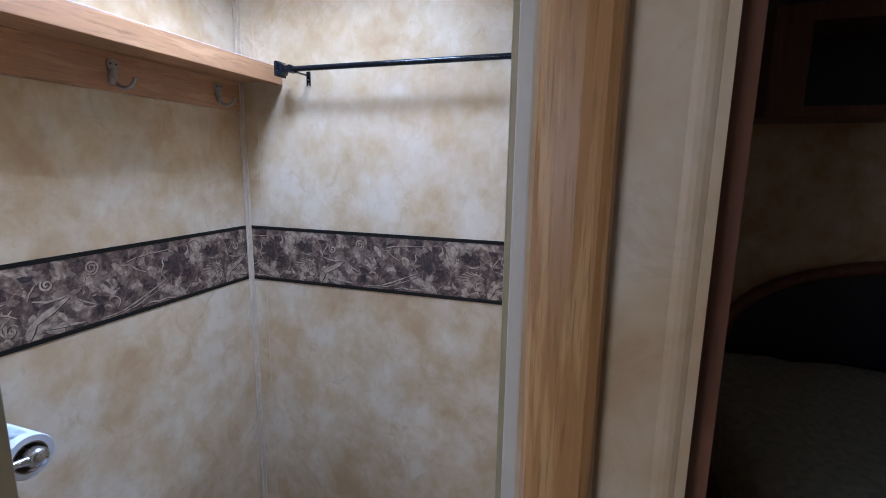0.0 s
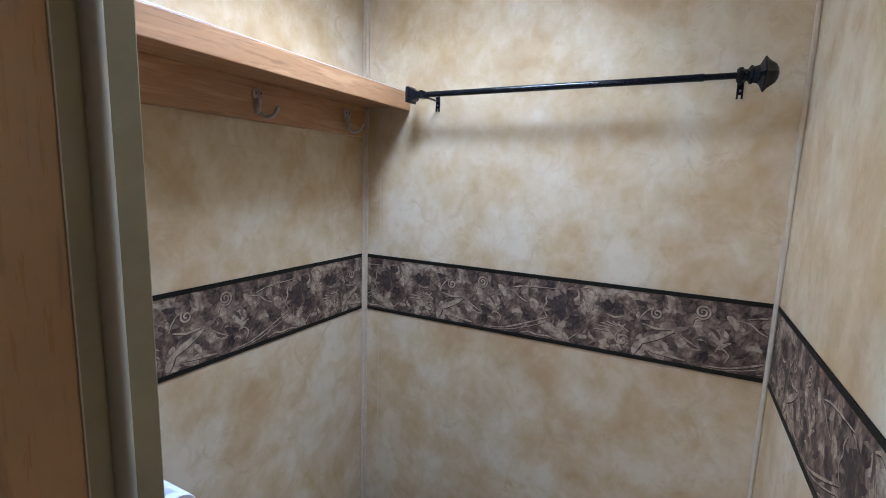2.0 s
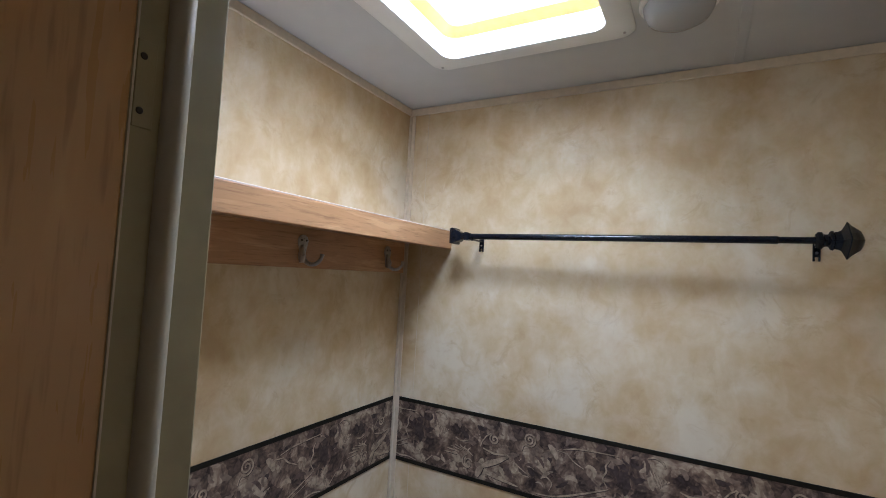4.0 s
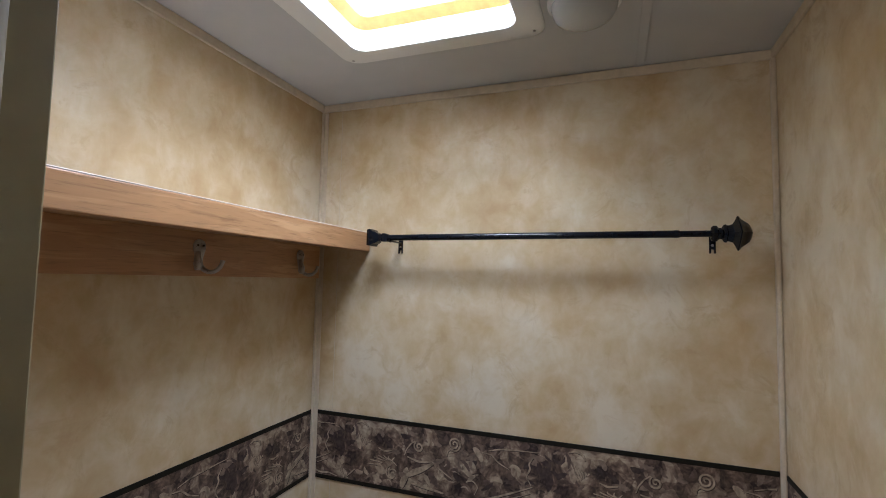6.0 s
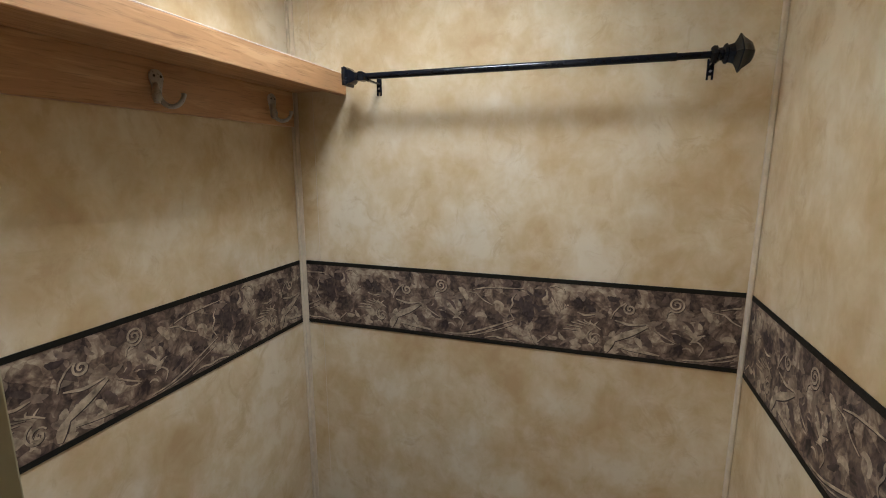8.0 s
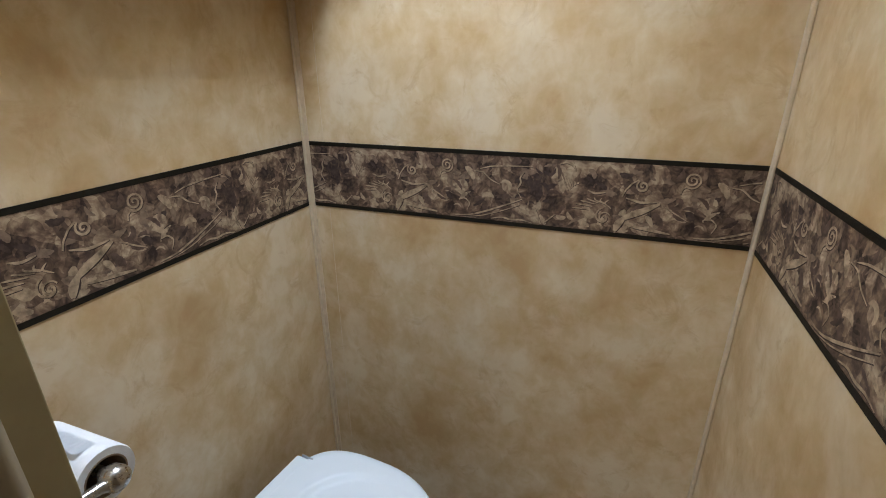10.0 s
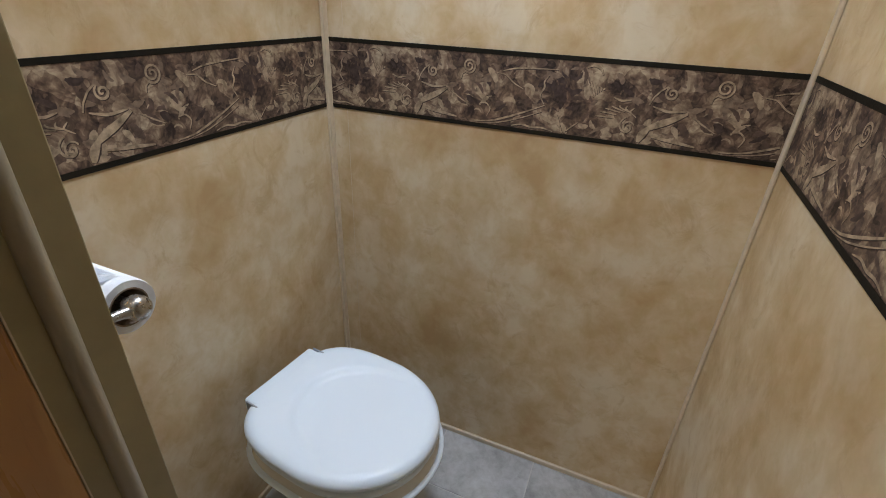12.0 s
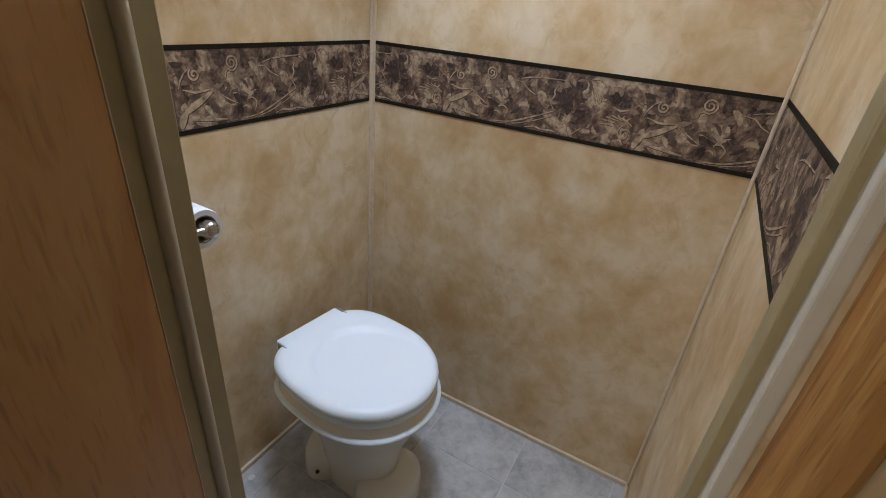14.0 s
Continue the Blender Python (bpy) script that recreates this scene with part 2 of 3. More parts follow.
M_GROUT = plain("pale_tile_joint", (0.58, 0.58, 0.56), 0.6, 0, 0.1, 90)
M_CLOTH = plain("grey_green_bedspread", (0.34, 0.35, 0.30), 0.85, 0, 0.25, 40, 0.5)
M_NAVY = plain("dark_navy_panel", (0.008, 0.009, 0.022), 0.4, 0, 0.2, 30)
k = Mat("clear_lamp_lens", 0.18)
k.colour((0.75, 0.75, 0.74))
k.b.inputs["Transmission Weight"].default_value = 0.55
k.bump(k.noise(260.0, 2), 0.3, 0.001)
M_LENS = k.m
k = Mat("window_pane_glass", 0.03)
k.colour((1.0, 1.0, 1.0))
k.b.inputs["Transmission Weight"].default_value = 1.0
M_GLASS = k.m

# ---- building helpers ----
BASE = {}


def thing(name, at, label, category, group="", kind=""):
    """An Empty at the thing's base."""
    ob = new(name)
    ob.empty_display_size = 0.05
    ob.location = at
    BASE[ob.name] = Vector(at)
    return tagged(ob, label, category, group, kind)


def part(name, bm, material, parent=None, label="", smooth=0.0):
    """Links a bmesh, made in world metres, as one mesh object under its parent."""
    base = BASE[parent.name] if parent else Vector()
    bmesh.ops.recalc_face_normals(bm, faces=bm.faces)
    bmesh.ops.translate(bm, verts=bm.verts, vec=-base)
    me = bpy.data.meshes.new(name)
    if smooth:
        for f in bm.faces:
            f.smooth = True
        for e in bm.edges:
            if len(e.link_faces) == 2 and e.calc_face_angle(0) > radians(smooth):
                e.smooth = False
    bm.to_mesh(me)
    bm.free()
    me.materials.append(material)
    ob = new(name, me)
    BASE[ob.name] = base
    if parent:
        ob.parent = parent
    return tagged(ob, label)


def box(x0, x1, y0, y1, z0, z1, bevel=0.0, seg=2, bm=None):
    bm = bm or bmesh.new()
    m = Matrix.Translation(((x0 + x1) / 2, (y0 + y1) / 2, (z0 + z1) / 2)) @ Matrix.Diagonal((x1 - x0, y1 - y0, z1 - z0, 1))
    vs = bmesh.ops.create_cube(bm, size=1, matrix=m)["verts"]
    if bevel:
        es = {e for v in vs for e in v.link_edges}
        bmesh.ops.bevel(bm, geom=list(es), offset=bevel, segments=seg, profile=0.5, affect="EDGES")
    return bm


def loft(rings, bm=None, cap=True):
    """Skin over closed rings of points."""
    bm = bm or bmesh.new()
    rows = [[bm.verts.new(p) for p in ring] for ring in rings]
    n = len(rows[0])
    for a, b in zip(rows, rows[1:]):
        for i in range(n):
            bm.faces.new((a[i], a[(i + 1) % n], b[(i + 1) % n], b[i]))
    if cap:
        bm.faces.new(rows[0][::-1])
        bm.faces.new(rows[-1])
    return bm


def lathe(profile, origin, axis, n=24, bm=None, square=0.0, spin=math.pi / 4):
    """Turns (distance along, radius) pairs round an axis; square above 0 makes it four-sided."""
    z = Vector(axis).normalized()
    x = z.orthogonal().normalized() if abs(z.z) > 0.9 else Vector((0, 0, 1))
    y = z.cross(x)
    rings = []
    for d, r in profile:
        ring = []
        for i in range(n):
            a = 2 * math.pi * i / n
            q = r
            if square:
                c, s = abs(math.cos(a + spin)), abs(math.sin(a + spin))
                q = r * ((1 - square) + square / max(c, s))
            ring.append(Vector(origin) + z * d + x * (q * math.cos(a)) + y * (q * math.sin(a)))
        rings.append(ring)
    return loft(rings, bm)


def tube(points, radii, n=12, bm=None, flat=1.0):
    """A round bar along points; flat squeezes it across."""
    pts = [Vector(p) for p in points]
    if not isinstance(radii, (list, tuple)):
        radii = [radii] * len(pts)
    side = None
    rings = []
    for i, p in enumerate(pts):
        d = (pts[min(i + 1, len(pts) - 1)] - pts[max(i - 1, 0)]).normalized()
        if side is None:
            side = d.orthogonal().normalized()
        side = (side - d * side.dot(d)).normalized()
        up = d.cross(side)
        rings.append([p + radii[i] * (math.cos(2 * math.pi * j / n) * side * flat + math.sin(2 * math.pi * j / n) * up) for j in range(n)])
    return loft(rings, bm)


# ---- plan ----
XL, XR, YB, YF = -0.982, 0.055, 1.150, 0.293
ZC = 2.008
YH = 0.245
DOOR_L, DOOR_R = -0.602, -0.005
HX0, HX1, HY0, BEDY = -1.30, 1.70, -1.65, 2.30


def structure(name, bm, mat, label, category):
    return tagged(part(name, bm, mat), label, category, "", "structure")


wall_back = structure("wall_north", box(XL - 0.05, XR, YB, YB + 0.05, 0, ZC), M_WALL, "tan sponged wallpaper wall with a printed border", "wall")
wall_left = structure("wall_west", box(XL - 0.05, XL, YF, YB, 0, ZC), M_WALL, "tan sponged wallpaper wall behind the toilet", "wall")
wall_right = structure("wall_east", box(XR, 0.109, YF, YB + 0.05, 0, ZC), M_WALL, "tan sponged wallpaper wall with a light switch", "wall")
bm = box(HX0, DOOR_L - 0.016, YH, YF, 0, ZC)
box(DOOR_R + 0.017, 0.109, YH, YF, 0, ZC, bm=bm)
box(DOOR_L - 0.016, DOOR_R + 0.017, YH, YF, 1.93, ZC, bm=bm)
wall_front = structure("wall_south", bm, M_WALL, "wallpapered partition wall with the toilet doorway", "wall")
# hall walls are unseen, added to close the place off
structure("wall_hall_west", box(HX0 - 0.05, HX0, HY0, YF, 0, ZC), M_WALL, "tan papered hall wall", "wall")
structure("wall_hall_east", box(HX1, HX1 + 0.05, HY0, BEDY + 0.05, 0, ZC), M_WALL, "tan papered hall wall", "wall")
structure("wall_bedroom_north", box(0.063, HX1, BEDY, BEDY + 0.05, 0, ZC), M_WALL, "papered wall at the bed's head in shade", "wall")
structure("wall_bedroom_west", box(0.063, 0.109, YB + 0.05, BEDY, 0, ZC), M_WALL, "papered wall beside the bed in shade", "wall")
# window is unseen and invented, a housing for the hall fill lamp
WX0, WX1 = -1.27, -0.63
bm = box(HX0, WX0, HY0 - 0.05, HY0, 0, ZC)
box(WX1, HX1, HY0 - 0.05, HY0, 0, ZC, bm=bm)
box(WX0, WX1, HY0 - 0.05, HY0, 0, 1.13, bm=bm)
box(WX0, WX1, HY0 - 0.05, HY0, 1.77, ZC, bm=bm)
structure("wall_hall_south", bm, M_WALL, "tan papered hall wall with an invented window", "wall")
win = thing("window_invented", ((WX0 + WX1) / 2, HY0, 1.13), "invented small square hall window in a white frame", "window", "", "structure")
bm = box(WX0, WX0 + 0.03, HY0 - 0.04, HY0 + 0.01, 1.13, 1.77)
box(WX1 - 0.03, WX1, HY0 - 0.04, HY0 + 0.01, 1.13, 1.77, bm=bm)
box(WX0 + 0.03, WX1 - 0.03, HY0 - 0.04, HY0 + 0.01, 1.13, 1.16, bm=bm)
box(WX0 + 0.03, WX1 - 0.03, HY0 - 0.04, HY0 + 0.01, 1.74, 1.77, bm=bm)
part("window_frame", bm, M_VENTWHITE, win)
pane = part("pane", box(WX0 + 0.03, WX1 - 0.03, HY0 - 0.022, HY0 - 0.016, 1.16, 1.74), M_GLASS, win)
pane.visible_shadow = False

# ceiling with the vent opening
VX0, VX1, VY0, VY1 = -0.740, -0.400, 0.572, 0.912
bm = box(HX0, VX0, HY0, BEDY, ZC, ZC + 0.03)
box(VX1, HX1, HY0, BEDY, ZC, ZC + 0.03, bm=bm)
box(VX0, VX1, HY0, VY0, ZC, ZC + 0.03, bm=bm)
box(VX0, VX1, VY1, BEDY, ZC, ZC + 0.03, bm=bm)
structure("ceiling", bm, M_CEIL, "off-white panelled caravan ceiling", "ceiling")
structure("trim_ceiling_seam", box(-0.197, -0.180, YF, YB - 0.004, ZC - 0.003, ZC - 0.0005, 0.001), M_CEIL, "flat white batten over the ceiling seam", "trim")

# floor under everything
floor = structure("floor", box(HX0, HX1, HY0, BEDY, -0.05, -0.0025), M_GROUT, "grey stone-look vinyl tile floor", "floor")

# trims in the corners
structure("trim_corner_northwest", box(XL, XL + 0.007, YB - 0.009, YB, 0.02, ZC - 0.022, 0.002, bm=box(XL, XL + 0.017, YB - 0.003, YB, 0.02, ZC - 0.022)), M_TRIM, "cream strip down the wall corner", "trim")
structure("trim_corner_northeast", box(XR - 0.008, XR, YB - 0.016, YB, 0.02, ZC - 0.022, 0.003), M_TRIM, "cream strip down the wall corner", "trim")
structure("trim_ceiling_north", box(XL, XR, YB - 0.006, YB, ZC - 0.021, ZC - 0.001, 0.002), M_TRIM, "tan strip along the ceiling edge", "trim")
structure("trim_ceiling_west", box(XL, XL + 0.006, YF, YB - 0.006, ZC - 0.021, ZC - 0.001, 0.002), M_TRIM, "tan strip along the ceiling edge", "trim")
structure("trim_ceiling_east", box(XR - 0.006, XR, YF, YB - 0.006, ZC - 0.021, ZC - 0.001, 0.002), M_TRIM, "tan strip along the ceiling edge", "trim")
structure("baseboard_north", box(XL, XR, YB - 0.010, YB, -0.002, 0.018, 0.004), M_TRIM, "narrow cream strip along the floor", "baseboard")
structure("baseboard_west", box(XL, XL + 0.010, YF, YB - 0.010, -0.002, 0.018, 0.004), M_TRIM, "narrow cream strip along the floor", "baseboard")
structure("baseboard_east", box(XR - 0.010, XR, YF, YB - 0.010, -0.002, 0.018, 0.004), M_TRIM, "narrow cream strip along the floor", "baseboard")
structure("trim_paper_seam_low", box(-0.9225, -0.9215, YB - 0.0008, YB, 0.018, 1.029), M_TRIM, "thin overlapping wallpaper seam", "trim")
structure("trim_paper_seam", box(-0.9225, -0.9215, YB - 0.0008, YB, 1.199, ZC - 0.022), M_TRIM, "thin overlapping wallpaper seam", "trim")

# ---- printed border ----
BZ0, BZ1 = 1.029, 1.199


def scroll_lines():
    """Strokes of one repeat of the print: points along and up the strip, and the stroke's half width."""
    lines = []

    def spiral(cu, cv, r, turns, start, width, tail=()):
        pts = [(cu + r * (1 - i / 40) ** 0.8 * math.cos(start + turns * 2 * math.pi * i / 40),
                cv + r * (1 - i / 40) ** 0.8 * math.sin(start + turns * 2 * math.pi * i / 40)) for i in range(40)]
        pts = list(tail) + pts
        lines.append((pts, [width * (0.55 + 0.45 * math.sin(math.pi * min(1, (j + 3) / len(pts)))) for j in range(len(pts))]))

    def stroke(pts, width):
        fine = []
        for (a, b), (c, d) in zip(pts, pts[1:]):
            fine += [(a + (c - a) * q / 6, b + (d - b) * q / 6) for q in range(6)]
        fine.append(pts[-1])
        for _ in range(3):
            fine = [fine[0]] + [tuple((fine[i - 1][c] + 2 * fine[i][c] + fine[i + 1][c]) / 4 for c in (0, 1)) for i in range(1, len(fine) - 1)] + [fine[-1]]
        lines.append((fine, [width * (0.35 + 0.65 * math.sin(math.pi * (j + 0.5) / len(fine))) for j in range(len(fine))]))

    spiral(0.0, 0.133, 0.0165, 2.1, -2.2, 0.0020, [(-0.018, 0.104), (-0.016, 0.114)])
    spiral(-0.089, 0.115, 0.0125, 1.6, 2.2, 0.0022, [(-0.126, 0.090), (-0.121, 0.104), (-0.110, 0.119), (-0.099, 0.127)])
    spiral(-0.157, 0.042, 0.0120, 1.5, 0.4, 0.0019)
    spiral(-0.157, 0.042, 0.0200, 0.8, 1.9, 0.0019)
    stroke([(-0.052, 0.081), (-0.080, 0.064), (-0.108, 0.050), (-0.122, 0.040)], 0.0066)
    stroke([(-0.116, 0.046), (-0.128, 0.030), (-0.132, 0.014)], 0.0075)
    stroke([(-0.056, 0.084), (-0.090, 0.080), (-0.118, 0.088)], 0.0026)
    stroke([(-0.042, 0.075), (-0.020, 0.062), (0.004, 0.049)], 0.0016)
    stroke([(-0.109, 0.028), (-0.070, 0.024), (-0.024, 0.018)], 0.0034)
    stroke([(0.080, 0.129), (0.105, 0.136), (0.140, 0.139), (0.199, 0.141)], 0.0017)
    stroke([(0.066, 0.124), (0.088, 0.122), (0.105, 0.106), (0.128, 0.096)], 0.0017)
    stroke([(0.020, 0.014), (0.060, 0.018), (0.096, 0.030), (0.140, 0.048), (0.180, 0.066)], 0.0022)
    stroke([(0.040, 0.011), (0.085, 0.018), (0.128, 0.032), (0.176, 0.052)], 0.0013)
    stroke([(0.182, 0.128), (0.172, 0.114), (0.176, 0.104), (0.166, 0.087), (0.178, 0.068)], 0.0020)
    stroke([(0.110, 0.014), (0.135, 0.020), (0.155, 0.015), (0.180, 0.018), (0.205, 0.012)], 0.0022)
    stroke([(0.225, 0.012), (0.214, 0.034), (0.208, 0.050)], 0.0030)
    stroke([(0.232, 0.016), (0.244, 0.028), (0.256, 0.038)], 0.0016)
    stroke([(0.030, 0.054), (0.046, 0.058), (0.058, 0.046), (0.050, 0.028)], 0.0016)
    for q in range(7):
        a = 0.4 + 0.34 * q
        stroke([(-0.165 - 0.026 * math.cos(a), 0.046 + 0.026 * math.sin(a)), (-0.180 - 0.034 * math.cos(a * 0.9), 0.046 + 0.033 * math.sin(a * 0.9)),
                (-0.172 - 0.056 * math.cos(a * 0.8), 0.044 + 0.040 * math.sin(a * 0.8))], 0.0016)
    for q in range(6):
        stroke([(-0.254 + 0.007 * q, 0.128 - 0.003 * q), (-0.246 + 0.006 * q, 0.112), (-0.236 + 0.003 * q, 0.094 + 0.003 * q)], 0.0014)
    stroke([(-0.258, 0.150), (-0.244, 0.156), (-0.230, 0.150), (-0.224, 0.138)], 0.0026)
    stroke([(-0.196, 0.098), (-0.180, 0.092), (-0.160, 0.096)], 0.0022)
    return lines


LINES = scroll_lines()


def brush_dabs():
    """Short tapered brush marks of one repeat, each with a tone from 0 (plum) to 3 (cream)."""
    rnd = random.Random(11)
    out = []
    for i in range(120):
        u, v = rnd.uniform(-PERIOD / 2, PERIOD / 2), rnd.uniform(0.012, 0.158)
        tone = rnd.gauss(1.5, 0.7)
        for cu, cv, ru, rv, gain in PATCHES:
            if ((u - cu) / ru) ** 2 + ((v - cv) / rv) ** 2 < 1.2:
                tone += 7.0 * gain
        n = noise.noise(Vector((u * 9, v * 9, 3.3)))
        a = 5.0 * n + rnd.gauss(0, 0.35) + (0.6 if rnd.random() < 0.5 else -0.5)
        bend = rnd.gauss(0, 45.0)
        size = rnd.uniform(0.5, 1.0)
        length, width = 0.040 * size, rnd.uniform(0.0020, 0.0080) * (0.6 + 0.6 * size)
        pts = [(u, v)]
        for j in range(8):
            a += bend * length / 8
            pts.append((pts[-1][0] + math.cos(a) * length / 8, pts[-1][1] + math.sin(a) * length / 8))
        ws = [width * math.sin(math.pi * (0.08 + 0.84 * j / 8)) * rnd.uniform(0.75, 1.15) for j in range(9)]
        out.append((pts, ws, max(0, min(3, int(round(tone)))), 0.00102 + 0.0000022 * i))
    return out


DABS = brush_dabs()


def border(wall, place, lo, hi, origin, flip, mat, name):
    """place(u, z, out) gives the spot u along the wall, out in front of it."""

    def strip(z0, z1, out):
        b = bmesh.new()
        pts = [place(u, z, o) for u, z, o in ((lo, z0, 0), (hi, z0, 0), (hi, z1, 0), (lo, z1, 0), (lo, z0, out), (hi, z0, out), (hi, z1, out), (lo, z1, out))]
        v = [b.verts.new(p) for p in pts]
        for f in ((0, 1, 2, 3), (4, 5, 6, 7), (0, 1, 5, 4), (1, 2, 6, 5), (2, 3, 7, 6), (3, 0, 4, 7)):
            b.faces.new([v[i] for i in f])
        return b

    base = part("wallpaper_border", strip(BZ0, BZ1, 0.0010), mat, wall, "brown and plum scroll-print wallpaper border")
    part("border_edging", strip(BZ1 - 0.0098, BZ1, 0.0017), M_EDGE, base, "black upper edging")
    part("border_edging", strip(BZ0, BZ0 + 0.0098, 0.0017), M_EDGE, base, "black lower edging")

    def ribbon(b, pts, ws, rep, dz, du, grow, out):
        prev = None
        for j, (pu, pv) in enumerate(pts):
            p0, p1 = pts[max(j - 1, 0)], pts[min(j + 1, len(pts) - 1)]
            tx, ty = p1[0] - p0[0], p1[1] - p0[1]
            ln = math.hypot(tx, ty) or 1
            nx, ny = -ty / ln * ws[j] * grow, tx / ln * ws[j] * grow
            row = [((pu + du + sgn * nx + rep * PERIOD) * (-1 if flip else 1) + origin, BZ0 + pv + dz + sgn * ny) for sgn in (1, -1)]
            ok = all(lo + 0.001 < u < hi - 0.001 and BZ0 + 0.009 < z < BZ1 - 0.009 for u, z in row)
            cur = [b.verts.new(place(u, z, out)) for u, z in row] if ok else None
            if prev and cur:
                b.faces.new((prev[0], prev[1], cur[1], cur[0]))
            prev = cur

    for tone, m in enumerate(M_DABS):
        b = bmesh.new()
        for rep in range(-3, 4):
            for pts, ws, kind, out in DABS:
                if kind == tone:
                    ribbon(b, pts, ws, rep, 0, 0, 1.0, out)
        part("brush_marks", b, m, base)
    for nm, m, dz, du, grow, out in (("scroll_shade", M_SCROLL_DARK, -0.0011, 0.0009, 1.15, 0.00142), ("scroll_print", M_SCROLL, 0, 0, 1.0, 0.00146)):
        b = bmesh.new()
        for rep in range(-3, 4):
            for i, (pts, ws) in enumerate(LINES):
                ribbon(b, pts, ws, rep, dz, du, grow, out + 0.0000011 * i)
        part(nm, b, m, base, "pale scrolls" if nm == "scroll_print" else "")


border(wall_back, lambda u, z, o: (u, YB - o, z), XL + 0.012, XR - 0.008, -0.590, False, M_BORDER["back"], "back")
border(wall_left, lambda u, z, o: (XL + o, u, z), YF, YB - 0.008, 0.668, False, M_BORDER["left"], "left")
border(wall_right, lambda u, z, o: (XR - o, u, z), YF, YB - 0.016, 0.846, True, M_BORDER["right"], "right")

# ---- doorway ----
frame_l = thing("door_1", (DOOR_L, 0.23, 0), "brown oak-veneer door standing open on taupe frame", "door", "", "structure")
part("jamb", box(DOOR_L - 0.016, DOOR_L - 0.002, 0.222, YF + 0.002, 0, 1.92, 0.001), M_JAMB, frame_l, "taupe painted jamb")
part("stop_face", box(DOOR_L - 0.002, DOOR_L + 0.002, 0.262, YF + 0.002, 0, 1.92, 0.0015), M_JAMB, frame_l)
bead = lathe([(0, 0.0095), (1.92, 0.0095)], (DOOR_L - 0.001, 0.2585, 0), (0, 0, 1), 20)
part("bead", bead, M_STOP, frame_l, "pale rounded stop bead", 40)
part("jamb", box(DOOR_R + 0.010, DOOR_R + 0.017, 0.250, YF + 0.002, 0, 1.92, 0.001), M_JAMB, frame_l, "taupe painted jamb")
part("stop_face", box(DOOR_R, DOOR_R + 0.010, 0.266, YF + 0.002, 0, 1.92, 0.0015), M_JAMB, frame_l)
part("weather_strip", box(DOOR_R + 0.007, DOOR_R + 0.0175, 0.249, 0.268, 0, 1.92, 0.002), M_GREY, frame_l, "pale grey strip")
part("head_jamb", box(DOOR_L - 0.016, DOOR_R + 0.017, 0.222, YF + 0.002, 1.92, 1.93, 0.001), M_JAMB, frame_l)
leaf = part("leaf", box(DOOR_L - 0.030, DOOR_L - 0.001, -0.385, 0.227, 0.01, 1.91, 0.002), M_DOOR, frame_l, "brown oak-veneer leaf")
part("edge_band", box(DOOR_L - 0.0295, DOOR_L - 0.0005, 0.227, 0.2285, 0.01, 1.91), M_TRIM, leaf, "pale edge band")
for hz in (0.22, 1.668):
    hinge = part("hinge", box(DOOR_L - 0.002, DOOR_L - 0.0004, 0.2290, 0.243, hz - 0.032, hz + 0.032, 0.0006), M_JAMB, frame_l, "hinge leaf painted over in taupe")
    bm = bmesh.new()
    for dz in (-0.02, 0.02):
        lathe([(0, 0.003), (0.0012, 0.0022)], (DOOR_L - 0.0008, 0.2335, hz + dz), (1, 0, 0), 10, bm)
    part("screw", bm, M_SCREW, hinge)
# oak casing, its face a little rounded
prof = ((0.0155, YH), (0.0155, 0.2400), (0.019, 0.2335), (0.028, 0.2305), (0.039, 0.2295), (0.051, 0.2300), (0.0565, 0.2330), (0.0585, 0.2380), (0.0585, YH))
bm = loft([[Vector((x, y, z)) for x, y in prof] for z in (0.0, 1.97)])
structure("trim_door_casing", bm, M_OAK_CASING, "golden oak casing beside the doorway", "trim")
bm = lathe([(0, 0.012), (ZC, 0.012)], (0.097, YH + 0.010, 0), (0, 0, 1), 24)
structure("trim_wall_nosing", bm, M_WALL, "rounded papered end of the partition", "trim")

# ---- shelf with hook rail ----
sh = thing("coat_shelf", (XL, 0.72, 1.60), "honey oak wall shelf over a hook rail", "shelf")
part("board", box(XL, -0.846, YF + 0.003, YB - 0.002, 1.622, 1.657, 0.001), M_OAK_SHELF, sh)
part("fascia", box(-0.846, -0.827, YF + 0.003, YB - 0.002, 1.610, 1.657, 0.0018), M_OAK_SHELF, sh, "honey oak front edge board")
# thin added strip that draws the bright line along the shelf top
part("top_laminate", box(XL, -0.8275, YF + 0.003, YB - 0.002, 1.6571, 1.6591, 0.0008), M_SHELF_GLEAM, sh, "pale strip painted as the top edge's highlight")
part("rail", box(XL, XL + 0.016, YF + 0.003, YB - 0.018, 1.539, 1.622, 0.001), M_OAK_SHELF, sh, "oak rail below the shelf")


